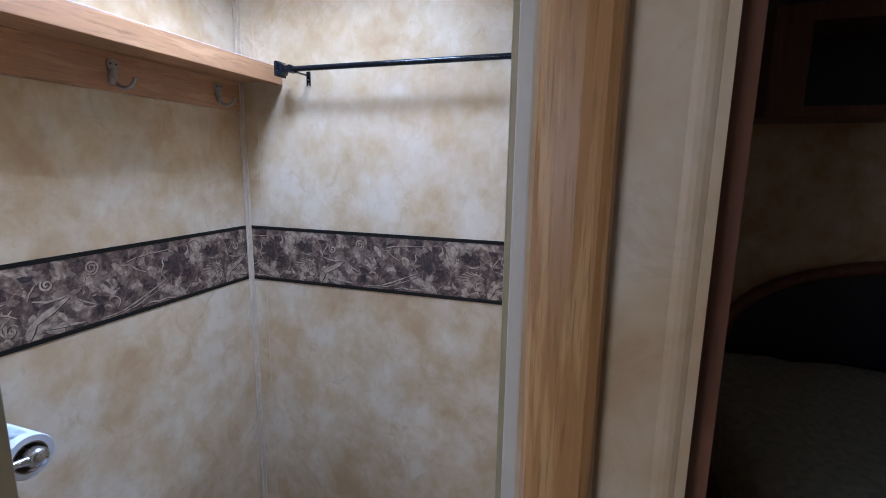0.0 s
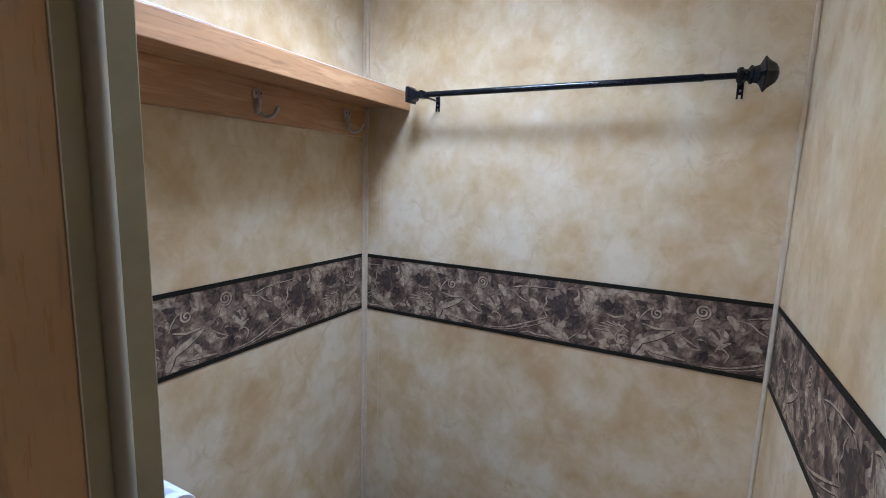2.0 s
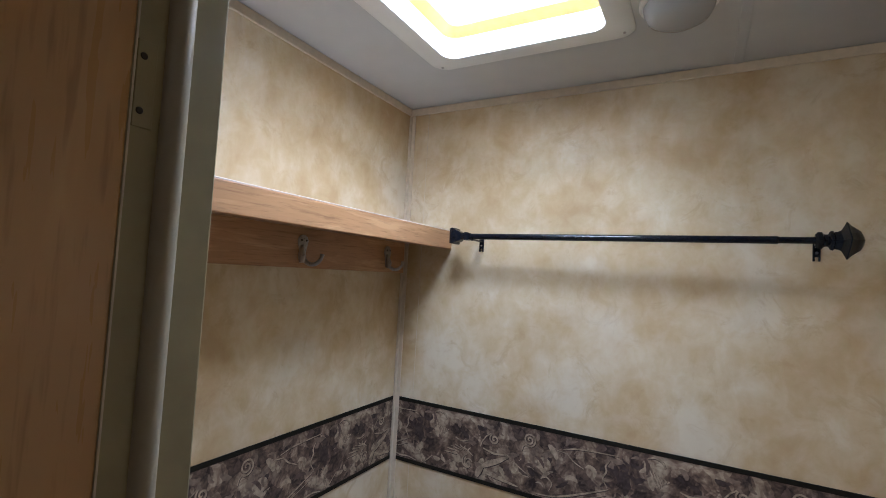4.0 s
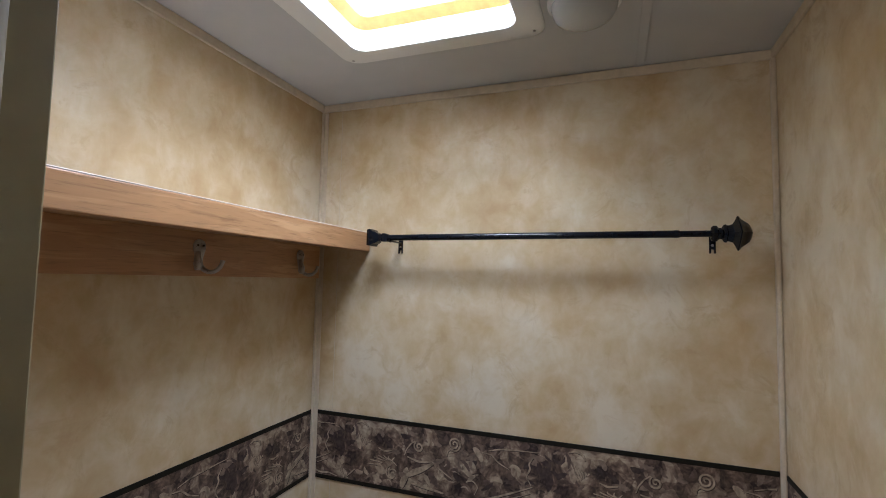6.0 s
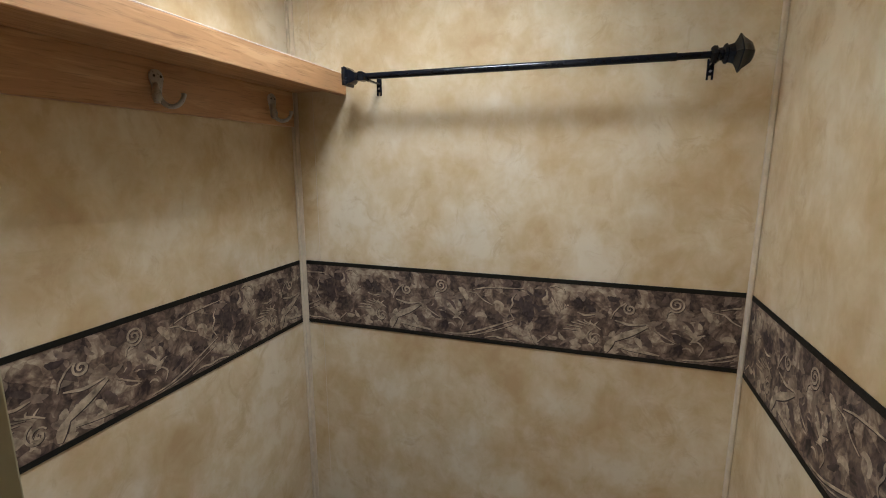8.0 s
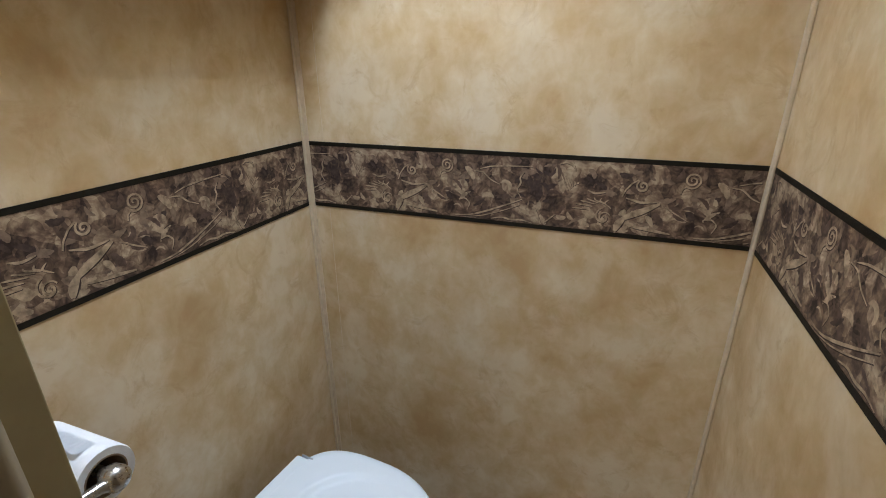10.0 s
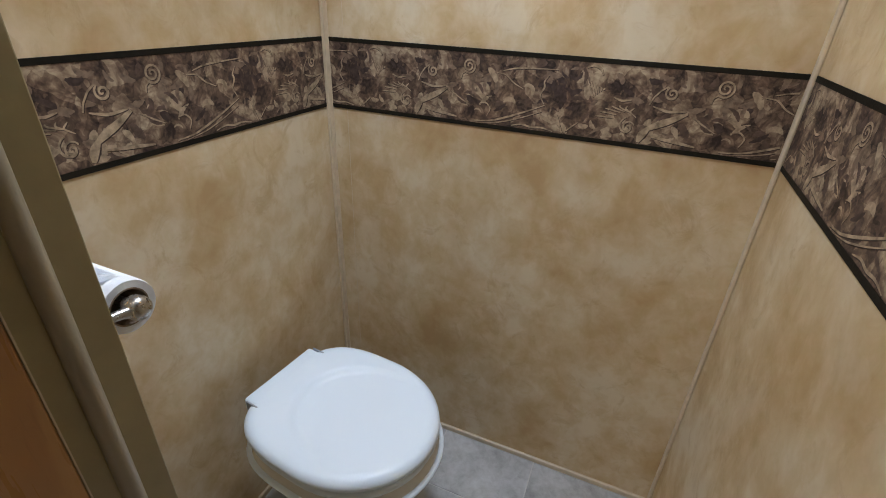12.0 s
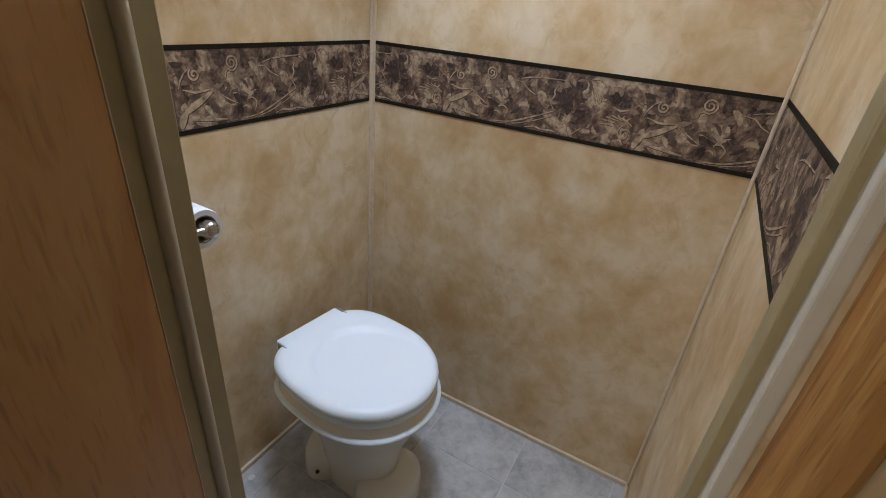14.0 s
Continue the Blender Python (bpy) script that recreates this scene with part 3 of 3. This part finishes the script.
def coat_hook(y):
    x = XL + 0.016
    at = thing("coat_hook", (x, y, 1.571), "satin metal double coat hook screwed to the oak rail", "hook", "coat hooks under the shelf")
    outline = [(0.0135 * math.cos(a), 0.016 + 0.0135 * math.sin(a)) for a in np.linspace(-0.3, math.pi + 0.3, 14)]
    outline += [(-0.008, -0.004), (-0.005, -0.024), (0.005, -0.024), (0.008, -0.004)]
    bm = loft([[Vector((x + d, y + a * q, 1.578 + b * q)) for a, b in outline] for d, q in ((0, 1), (0.003, 1), (0.0050, 0.82))])
    part("plate", bm, M_HOOK, at, "", 50)
    arc = [(x + 0.004 + 0.017 - 0.017 * math.cos(a), y + 0.006 * a, 1.564 - 0.017 * math.sin(a)) for a in np.linspace(0, math.pi * 1.08, 16)]
    arc = [(x + 0.004, y, 1.572)] + arc
    part("prong", tube(arc, [0.0050] + [0.0048 - 0.0012 * i / 15 for i in range(15)] + [0.0046], 10), M_HOOK, at, "", 60)
    low = [(x + 0.004, y - 0.004, 1.582), (x + 0.014, y - 0.014, 1.574), (x + 0.020, y - 0.018, 1.562), (x + 0.021, y - 0.019, 1.550)]
    part("prong", tube(low, [0.0045, 0.0058, 0.0080, 0.0050], 10), M_HOOK, at, "", 60)
    for dy in (-0.0065, 0.0065):
        part("screw", lathe([(0, 0.0027), (0.001, 0.0020)], (x + 0.0046, y + dy, 1.596), (1, 0, 0), 10), M_SCREW, at)


coat_hook(0.752)
coat_hook(1.050)

# ---- curtain rod ----
RY, RZ = 1.088, 1.639
rod = thing("curtain_rod", (-0.40, YB, RZ), "black telescopic metal curtain rod with flared square finials", "curtain rod")
part("pole", tube([(-0.745, RY, RZ), (-0.125, RY, RZ)], 0.0072, 16), M_BLACK, rod, "", 40)
part("inner_pole", tube([(-0.125, RY, RZ), (-0.070, RY, RZ)], 0.0062, 16), M_BLACK, rod, "", 40)
part("join_ring", lathe([(0, 0.0068), (0.001, 0.0076), (0.010, 0.0076), (0.011, 0.0068)], (-0.134, RY, RZ), (1, 0, 0), 16), M_BLACK, rod, "", 40)
FIN = ((0.0, 0.008), (0.004, 0.011), (0.01, 0.011), (0.013, 0.008), (0.018, 0.008), (0.021, 0.012), (0.025, 0.013), (0.027, 0.011), (0.031, 0.0115), (0.036, 0.0131), (0.04, 0.0185), (0.043, 0.0238), (0.045, 0.0241), (0.05, 0.0193), (0.056, 0.0158), (0.062, 0.0125), (0.066, 0.007), (0.067, 0.002))
part("finial", lathe(FIN, (-0.070, RY, RZ), (1, 0, 0), 32, None, 0.85), M_BLACK, rod, "flared square finial", 30)
FINL = ((0.0, 0.008), (0.004, 0.010), (0.012, 0.010), (0.015, 0.008), (0.022, 0.008), (0.025, 0.011), (0.030, 0.014), (0.035, 0.015), (0.039, 0.020), (0.041, 0.0205), (0.048, 0.0190), (0.050, 0.012))
part("finial", lathe(FINL, (-0.745, RY, RZ), (-1, 0, 0), 32, None, 0.9, 0.0), M_BLACK, rod, "flared square finial", 30)


def bracket(x):
    b = part("bracket", box(x - 0.006, x + 0.006, YB - 0.004, YB, RZ - 0.026, RZ + 0.004, 0.001), M_BLACK, rod, "black wall bracket with a forked foot")
    for dx in (-0.0042, 0.0042):
        part("fork", box(x + dx - 0.0018, x + dx + 0.0018, YB - 0.004, YB, RZ - 0.034, RZ - 0.025, 0.0008), M_BLACK, b)
    bm = box(x - 0.004, x + 0.004, RY - 0.002, YB - 0.003, RZ - 0.010, RZ - 0.006, 0.001)
    tube([(x, RY + 0.009 * math.sin(a), RZ - 0.009 * math.cos(a)) for a in np.linspace(-1.4, 1.4, 10)], 0.0026, 8, bm)
    part("cradle", bm, M_BLACK, b)
    part("screw", lathe([(0, 0.0025), (0.0012, 0.0018)], (x, YB - 0.0041, RZ - 0.018), (0, -1, 0), 10), M_NICKEL, b)


bracket(-0.740)
bracket(-0.057)

# ---- light switch ----
sw = thing("light_switch", (XR, 0.5850, 1.435), "white plastic light switch plate on the wallpaper", "light switch")
part("gasket", box(XR - 0.002, XR, 0.5410, 0.6290, 1.385, 1.485, 0.0008), M_SCREW, sw, "dark backing edge")
y0, y1, z0, z1 = 0.5410, 0.6310, 1.386, 1.487
rings = []
for d, s in ((0.002, 0.0), (0.006, 0.0), (0.013, 0.010), (0.0155, 0.016), (0.016, 0.020)):
    rings.append([Vector((XR - d, y0 + s, z0 + s * 0.7)), Vector((XR - d, y1 - s, z0 + s * 0.7)), Vector((XR - d, y1 - s, z1 - s * 0.7)), Vector((XR - d, y0 + s, z1 - s * 0.7))])
part("plate", loft(rings), M_SWITCH, sw, "", 35)
part("rocker_slot", box(XR - 0.0164, XR - 0.0150, 0.5760, 0.5980, 1.415, 1.455), M_SCREW, sw, "thin dark slot")
bm = loft([[Vector((XR - a, y, z)) for a, z in ((0.0155, 1.417), (0.0175, 1.418), (0.0175, 1.431), (0.0200, 1.441), (0.0250, 1.450), (0.0240, 1.453), (0.0155, 1.453))] for y in (0.5775, 0.5965)])
part("rocker", bm, M_SWITCH, sw, "", 30)

# ---- toilet ----
TX, TY, TURN_T = -0.674, 0.728, radians(-6)
toilet = thing("toilet", (TX, TY, 0), "white caravan toilet with its lid closed", "toilet")


def seat_at(x, y, z):
    """A spot given from the toilet's middle, forwards and across."""
    return Vector((TX + x * math.cos(TURN_T) - y * math.sin(TURN_T), TY + x * math.sin(TURN_T) + y * math.cos(TURN_T), z))


def oval(z, ax, ay, cx=0.0, n=48, back=1.0, egg=0.0):
    """A closed egg ring round the toilet's middle; back below 1 flattens the end at the wall."""
    ring = []
    for i in range(n):
        a = 2 * math.pi * i / n
        c, s = math.cos(a), math.sin(a)
        x = cx + ax * (abs(c) ** 0.94 if c > 0 else -back * abs(c) ** 0.58)
        y = ay * (abs(s) ** (0.94 if c > 0 else 0.60)) * (1 if s > 0 else -1)
        ring.append(seat_at(x, y, z))
    return ring


part("pedestal", loft([oval(0.0, 0.118, 0.080, 0.0), oval(0.04, 0.116, 0.080, 0.0), oval(0.12, 0.118, 0.086, 0.0), oval(0.20, 0.132, 0.100, 0.0),
                       oval(0.28, 0.166, 0.134, 0.0), oval(0.340, 0.194, 0.165, 0.002), oval(0.373, 0.208, 0.182, 0.002)]), M_CHINA, toilet, "off-white flared pedestal", 50)
for fx, fw in ((-0.115, 0.078), (0.105, 0.085)):
    rings = []
    for z, g in ((0.0, 1.0), (0.05, 0.99), (0.080, 0.94), (0.098, 0.82), (0.106, 0.60)):
        rings.append([seat_at(fx + fw * g * math.cos(a), 0.112 * g * math.sin(a), z) for a in np.linspace(0, 2 * math.pi, 28, endpoint=False)])
    foot = part("foot_cover", loft(rings), M_CHINA, toilet, "rounded cover of the base", 50)
    p = seat_at(fx * 0.72, -0.108, 0.045)
    part("bolt", lathe([(-0.004, 0.006), (0.003, 0.005)], p, (0.1, -1, 0), 12), M_SCREW, foot, "dark bolt hole")
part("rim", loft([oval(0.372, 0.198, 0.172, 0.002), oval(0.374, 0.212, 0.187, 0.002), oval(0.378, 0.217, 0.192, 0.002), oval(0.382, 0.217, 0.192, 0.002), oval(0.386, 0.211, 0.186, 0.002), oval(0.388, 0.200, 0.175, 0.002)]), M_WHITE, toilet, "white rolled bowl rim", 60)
part("bowl_collar", loft([oval(0.385, 0.207, 0.182, 0.002), oval(0.410, 0.203, 0.179, 0.002), oval(0.418, 0.199, 0.176, 0.002)]), M_CHINA, toilet, "", 60)
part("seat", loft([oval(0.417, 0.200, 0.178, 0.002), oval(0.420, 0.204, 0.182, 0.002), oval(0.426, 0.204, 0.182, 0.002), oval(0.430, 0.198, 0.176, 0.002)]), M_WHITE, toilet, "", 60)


def lid_ring(z, inset, dish=False, n=64):
    """The lid's outline: round towards the front, squarer and narrower at the hinge."""
    ring = []
    for i in range(n):
        a = 2 * math.pi * i / n
        c, s = math.cos(a), math.sin(a)
        p = 1.0 if c > 0 else 0.62
        x = (0.210 - inset) * c if c > 0 else -(0.216 - inset) * abs(c) ** p
        y = (0.187 - inset) * abs(s) ** p * (1 if s > 0 else -1)
        d = 0.0
        if dish:
            e = math.hypot((x - 0.040) / 0.178, y / 0.148)
            q = max(0.0, min(1.0, (1.0 - e) / 0.11))
            d = 0.0130 * q * q * (3 - 2 * q) * max(0.0, min(1.0, (0.10 - x) / 0.18))
        ring.append(seat_at(x, y, z - d))
    return ring


skins = [lid_ring(0.4375, 0.010), lid_ring(0.4400, 0.003), lid_ring(0.4460, 0.0), lid_ring(0.4530, 0.001), lid_ring(0.4600, 0.006), lid_ring(0.4640, 0.013), lid_ring(0.4660, 0.022)]
skins += [lid_ring(0.4660 + 0.0015 * (k / 26), 0.022 + 0.006 * k, True) for k in range(1, 27)]
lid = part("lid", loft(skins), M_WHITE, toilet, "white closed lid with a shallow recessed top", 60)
hinge = box(-0.225, -0.165, -0.106, 0.106, 0.426, 0.4655, 0.007, 4)
for v in hinge.verts:
    v.co = seat_at(*v.co)
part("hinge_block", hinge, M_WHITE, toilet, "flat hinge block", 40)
# solid bars in place of grooves, groove shade is in their colour
for yy in (-0.108, 0.108):
    notch = box(-0.212, -0.176, yy - 0.0018, yy + 0.0018, 0.440, 0.4668, 0.001)
    for v in notch.verts:
        v.co = seat_at(*v.co)
    part("hinge_notch", notch, M_NOTCH_SHADE, lid, "grey bar painted as the shade in the hinge notch")

# ---- toilet roll ----
roll = thing("toilet_roll", (-0.7540, 0.352, 0.975), "nearly used up white toilet roll on its holder", "toilet roll")
bm = bmesh.new()
rings = []
for x, r in ((-0.6940, 0.0222), (-0.6940, 0.0305), (-0.6970, 0.0315), (-0.7940, 0.0315), (-0.7970, 0.0305), (-0.7970, 0.0222), (-0.6940, 0.0222)):
    rings.append([Vector((x, 0.352 + r * math.cos(a), 0.975 + r * math.sin(a))) for a in np.linspace(0, 2 * math.pi, 40, endpoint=False)])
part("paper", loft(rings, bm, False), M_PAPER, roll, "", 50)
rings = []
for x, r in ((-0.6935, 0.0206), (-0.6935, 0.0221), (-0.7975, 0.0221), (-0.7975, 0.0206), (-0.6935, 0.0206)):
    rings.append([Vector((x, 0.352 + r * math.cos(a), 0.975 + r * math.sin(a))) for a in np.linspace(0, 2 * math.pi, 32, endpoint=False)])
part("cardboard_core", loft(rings, None, False), M_CARD, roll, "brown core", 50)
tear = [Vector((x, 0.352 + 0.0322 * math.cos(1.95) + 0.001 * math.sin(x * 300), 0.975 + 0.0322 * math.sin(1.95) + 0.006 + 0.002 * math.sin(x * 170))) for x in np.linspace(-0.7940, -0.7090, 16)]
root = [Vector((x, 0.352 + 0.0317 * math.cos(1.3), 0.975 + 0.0317 * math.sin(1.3))) for x in np.linspace(-0.7940, -0.7090, 16)]
bm = bmesh.new()
va, vb = [bm.verts.new(p) for p in root], [bm.verts.new(p) for p in tear]
for i in range(15):
    bm.faces.new((va[i], va[i + 1], vb[i + 1], vb[i]))
bmesh.ops.solidify(bm, geom=bm.faces[:], thickness=0.0006)
part("torn_sheet", bm, M_PAPER, roll, "ragged torn edge")
holder = thing("roll_holder", (-0.72, YF, 0.981), "brushed nickel toilet roll holder on the partition", "roll holder")
part("backplate", lathe([(0, 0.024), (0.004, 0.024), (0.009, 0.016), (0.012, 0.010)], (-0.8240, YF, 0.981), (0, 1, 0), 24), M_NICKEL, holder, "", 40)
part("arm", tube([(-0.8240, YF + 0.008, 0.981), (-0.8240, 0.330, 0.981), (-0.8220, 0.346, 0.981), (-0.8140, 0.350, 0.981), (-0.6910, 0.350, 0.981)], 0.006, 12), M_NICKEL, holder, "", 50)
part("knob", lathe([(0, 0.0065), (0.004, 0.009), (0.010, 0.0130), (0.018, 0.0140), (0.024, 0.0125), (0.028, 0.008), (0.0295, 0.002)], (-0.6940, 0.350, 0.981), (1, 0, 0), 24), M_NICKEL, holder, "rounded end knob", 40)
part("backplate", lathe([(0, 0.020), (0.004, 0.020), (0.008, 0.012)], (-0.6780, YF, 0.986), (0, 1, 0), 20), M_NICKEL, holder, "", 40)
part("arm", tube([(-0.6780, YF + 0.006, 0.986), (-0.6780, 0.318, 0.985), (-0.6770, 0.334, 0.983), (-0.6750, 0.345, 0.981)], [0.006, 0.005, 0.006, 0.0085], 12), M_NICKEL, holder, "tapered arm", 50)

for ob in (roll, holder):
    ob.location += Vector((0.018, 0, 0.006))

# ---- roof vent ----
vent = thing("roof_vent", (-0.57, 0.742, ZC), "white plastic roof vent letting daylight in", "roof vent")


def square_ring(x0, x1, y0, y1, r, z, n=6):
    pts = []
    for cx, cy, a0 in ((x1 - r, y1 - r, 0), (x0 + r, y1 - r, 90), (x0 + r, y0 + r, 180), (x1 - r, y0 + r, 270)):
        for i in range(n + 1):
            a = radians(a0 + 90 * i / n)
            pts.append(Vector((cx + r * math.cos(a), cy + r * math.sin(a), z)))
    return pts


def frame_loft(steps):
    return loft([square_ring(VX0 + o, VX1 - o, VY0 + o, VY1 - o, r, z) for o, r, z in steps], None, False)


part("trim_flange", frame_loft([(-0.042, 0.035, ZC), (-0.042, 0.035, ZC - 0.002), (-0.038, 0.033, ZC - 0.004), (0.0, 0.030, ZC - 0.005), (0.004, 0.028, ZC - 0.003), (0.005, 0.028, ZC + 0.040), (-0.001, 0.030, ZC + 0.040), (-0.002, 0.030, ZC + 0.001), (-0.042, 0.035, ZC)]), M_VENTWHITE, vent, "white ceiling flange and collar", 40)
part("gasket", frame_loft([(0.005, 0.028, ZC + 0.040), (0.020, 0.022, ZC + 0.052), (0.024, 0.020, ZC + 0.056), (0.024, 0.020, ZC + 0.062), (-0.001, 0.028, ZC + 0.062), (-0.001, 0.028, ZC + 0.040), (0.005, 0.028, ZC + 0.040)]), M_GASKET, vent, "yellowed inner gasket", 40)
part("lid", loft([square_ring(VX0 - 0.005, VX1 + 0.005, VY0 - 0.005, VY1 + 0.005, 0.03, z) for z in (ZC + 0.062, ZC + 0.236)] + [square_ring(VX0 + 0.03, VX1 - 0.03, VY0 + 0.03, VY1 - 0.03, 0.03, ZC + 0.250)], None, False), M_VENTWHITE, vent, "raised lid wall", 40)
part("cover", box(VX0 - 0.005, VX1 + 0.005, VY0 - 0.005, VY1 + 0.005, ZC + 0.250, ZC + 0.256), M_VENTWHITE, vent)
for sx, sy in ((VX0 - 0.022, VY1 + 0.022), (VX1 + 0.022, VY1 + 0.018), (VX0 - 0.022, VY0 - 0.022), (VX1 + 0.022, VY0 - 0.022)):
    part("screw", lathe([(0, 0.0032), (0.0015, 0.0022)], (sx, sy, ZC - 0.0045), (0, 0, -1), 10), M_NICKEL, vent)
lampthing = thing("ceiling_lamp", (-0.285, 0.850, ZC), "round clear-lensed ceiling lamp, switched off", "ceiling lamp")
part("base", lathe([(0, 0.060), (0.006, 0.060), (0.010, 0.056)], (-0.287, 0.868, ZC), (0, 0, -1), 36), M_VENTWHITE, lampthing, "white round base", 40)
part("lens", lathe([(0.009, 0.054), (0.020, 0.052), (0.030, 0.046), (0.037, 0.034), (0.040, 0.018), (0.041, 0.004)], (-0.287, 0.868, ZC), (0, 0, -1), 36), M_LENS, lampthing, "clear ribbed lens", 40)

# ---- bedroom beyond the partition ----
structure("trim_bedroom_post", box(0.1095, 0.124, 0.262, 0.300, 0, ZC), M_DARKWOOD, "dark wooden post at the wall's end", "trim")
cab = thing("overhead_cabinet", (1.1, BEDY, 1.58), "dark wood overhead cabinet with an open niche", "cabinet")
bm = box(0.60, HX1, 2.00, BEDY, 1.90, 1.96, 0.002)
box(0.60, 0.72, 2.00, BEDY, 1.58, 1.90, 0.002, bm=bm)
box(0.72, HX1, 2.00, BEDY, 1.58, 1.615, 0.002, bm=bm)
part("carcass", bm, M_DARKWOOD, cab)
part("niche_back", box(0.72, HX1, 2.285, 2.295, 1.615, 1.90), M_NAVY, cab, "dark navy niche")
head = thing("headboard", (1.3, BEDY, 0.3), "arched dark wood headboard with a navy panel", "headboard")
arch_pts = [(1.30 + 0.68 * math.cos(a), 2.255, 0.66 + 0.36 * math.sin(a)) for a in np.linspace(math.pi, 0.9, 24)]
part("arched_rail", tube(arch_pts, 0.028, 10), M_DARKWOOD, head, "", 60)
bm = loft([[Vector((x, y, z)) for x, _, z in arch_pts] + [Vector((1.69, y, 0.90)), Vector((1.69, y, 0.30)), Vector((0.62, y, 0.30))] for y in (2.262, 2.285)])
part("panel", bm, M_NAVY, head, "dark navy padded panel")
bed = thing("bed", (1.1, 1.35, 0), "bed with a grey-green bedspread in shade", "bed")
part("base", box(0.50, 1.68, 0.62, 2.24, 0, 0.34, 0.01), M_DARKWOOD, bed)
bm = box(0.48, 1.69, 0.60, 2.24, 0.34, 0.60, 0.06, 4)
bmesh.ops.subdivide_edges(bm, edges=[e for e in bm.edges if e.calc_length() > 0.3], cuts=12, use_grid_fill=True)
for v in bm.verts:
    if v.co.z > 0.5:
        v.co.z += 0.02 * noise.noise(v.co * 4) + 0.01 * noise.noise(v.co * 11)
part("bedspread", bm, M_CLOTH, bed, "rumpled grey-green bedspread", 60)

cap = thing("screw_cap", (-0.941, 0.531, 0), "small pale screw cap on the vinyl floor", "screw cap")
part("disc", lathe([(0, 0.011), (0.002, 0.010), (0.003, 0.006), (0.0032, 0.001)], (-0.941, 0.531, 0), (0, 0, 1), 20), M_GROUT, cap, "", 40)

# ---- floor tiles ----
SIDE = 0.300
bm = bmesh.new()
q = 0.0018
loops = [[Vector((sx * (SIDE / 2 - o), sy * (SIDE / 2 - o), z)) for sx, sy in ((-1, -1), (1, -1), (1, 1), (-1, 1))] for o, z in ((q, -0.0025), (q, -0.0006), (q + 0.0008, 0.0))]
loft(loops, bm, True)
tile_mesh = bpy.data.meshes.new("tile")
bmesh.ops.recalc_face_normals(bm, faces=bm.faces)
bm.to_mesh(tile_mesh)
bm.free()
tile_mesh.materials.append(M_TILE)
for i in range(-3, 6):
    for j in range(-8, 5):
        cx, cy = -0.287 + SIDE * (i + 0.5), 0.935 + SIDE * (j + 0.5)
        if HX0 + 0.15 < cx < HX1 - 0.15 and HY0 + 0.15 < cy < BEDY - 0.15:
            t = new("tile", tile_mesh)
            t.location = (cx, cy, 0)
            t.parent = floor
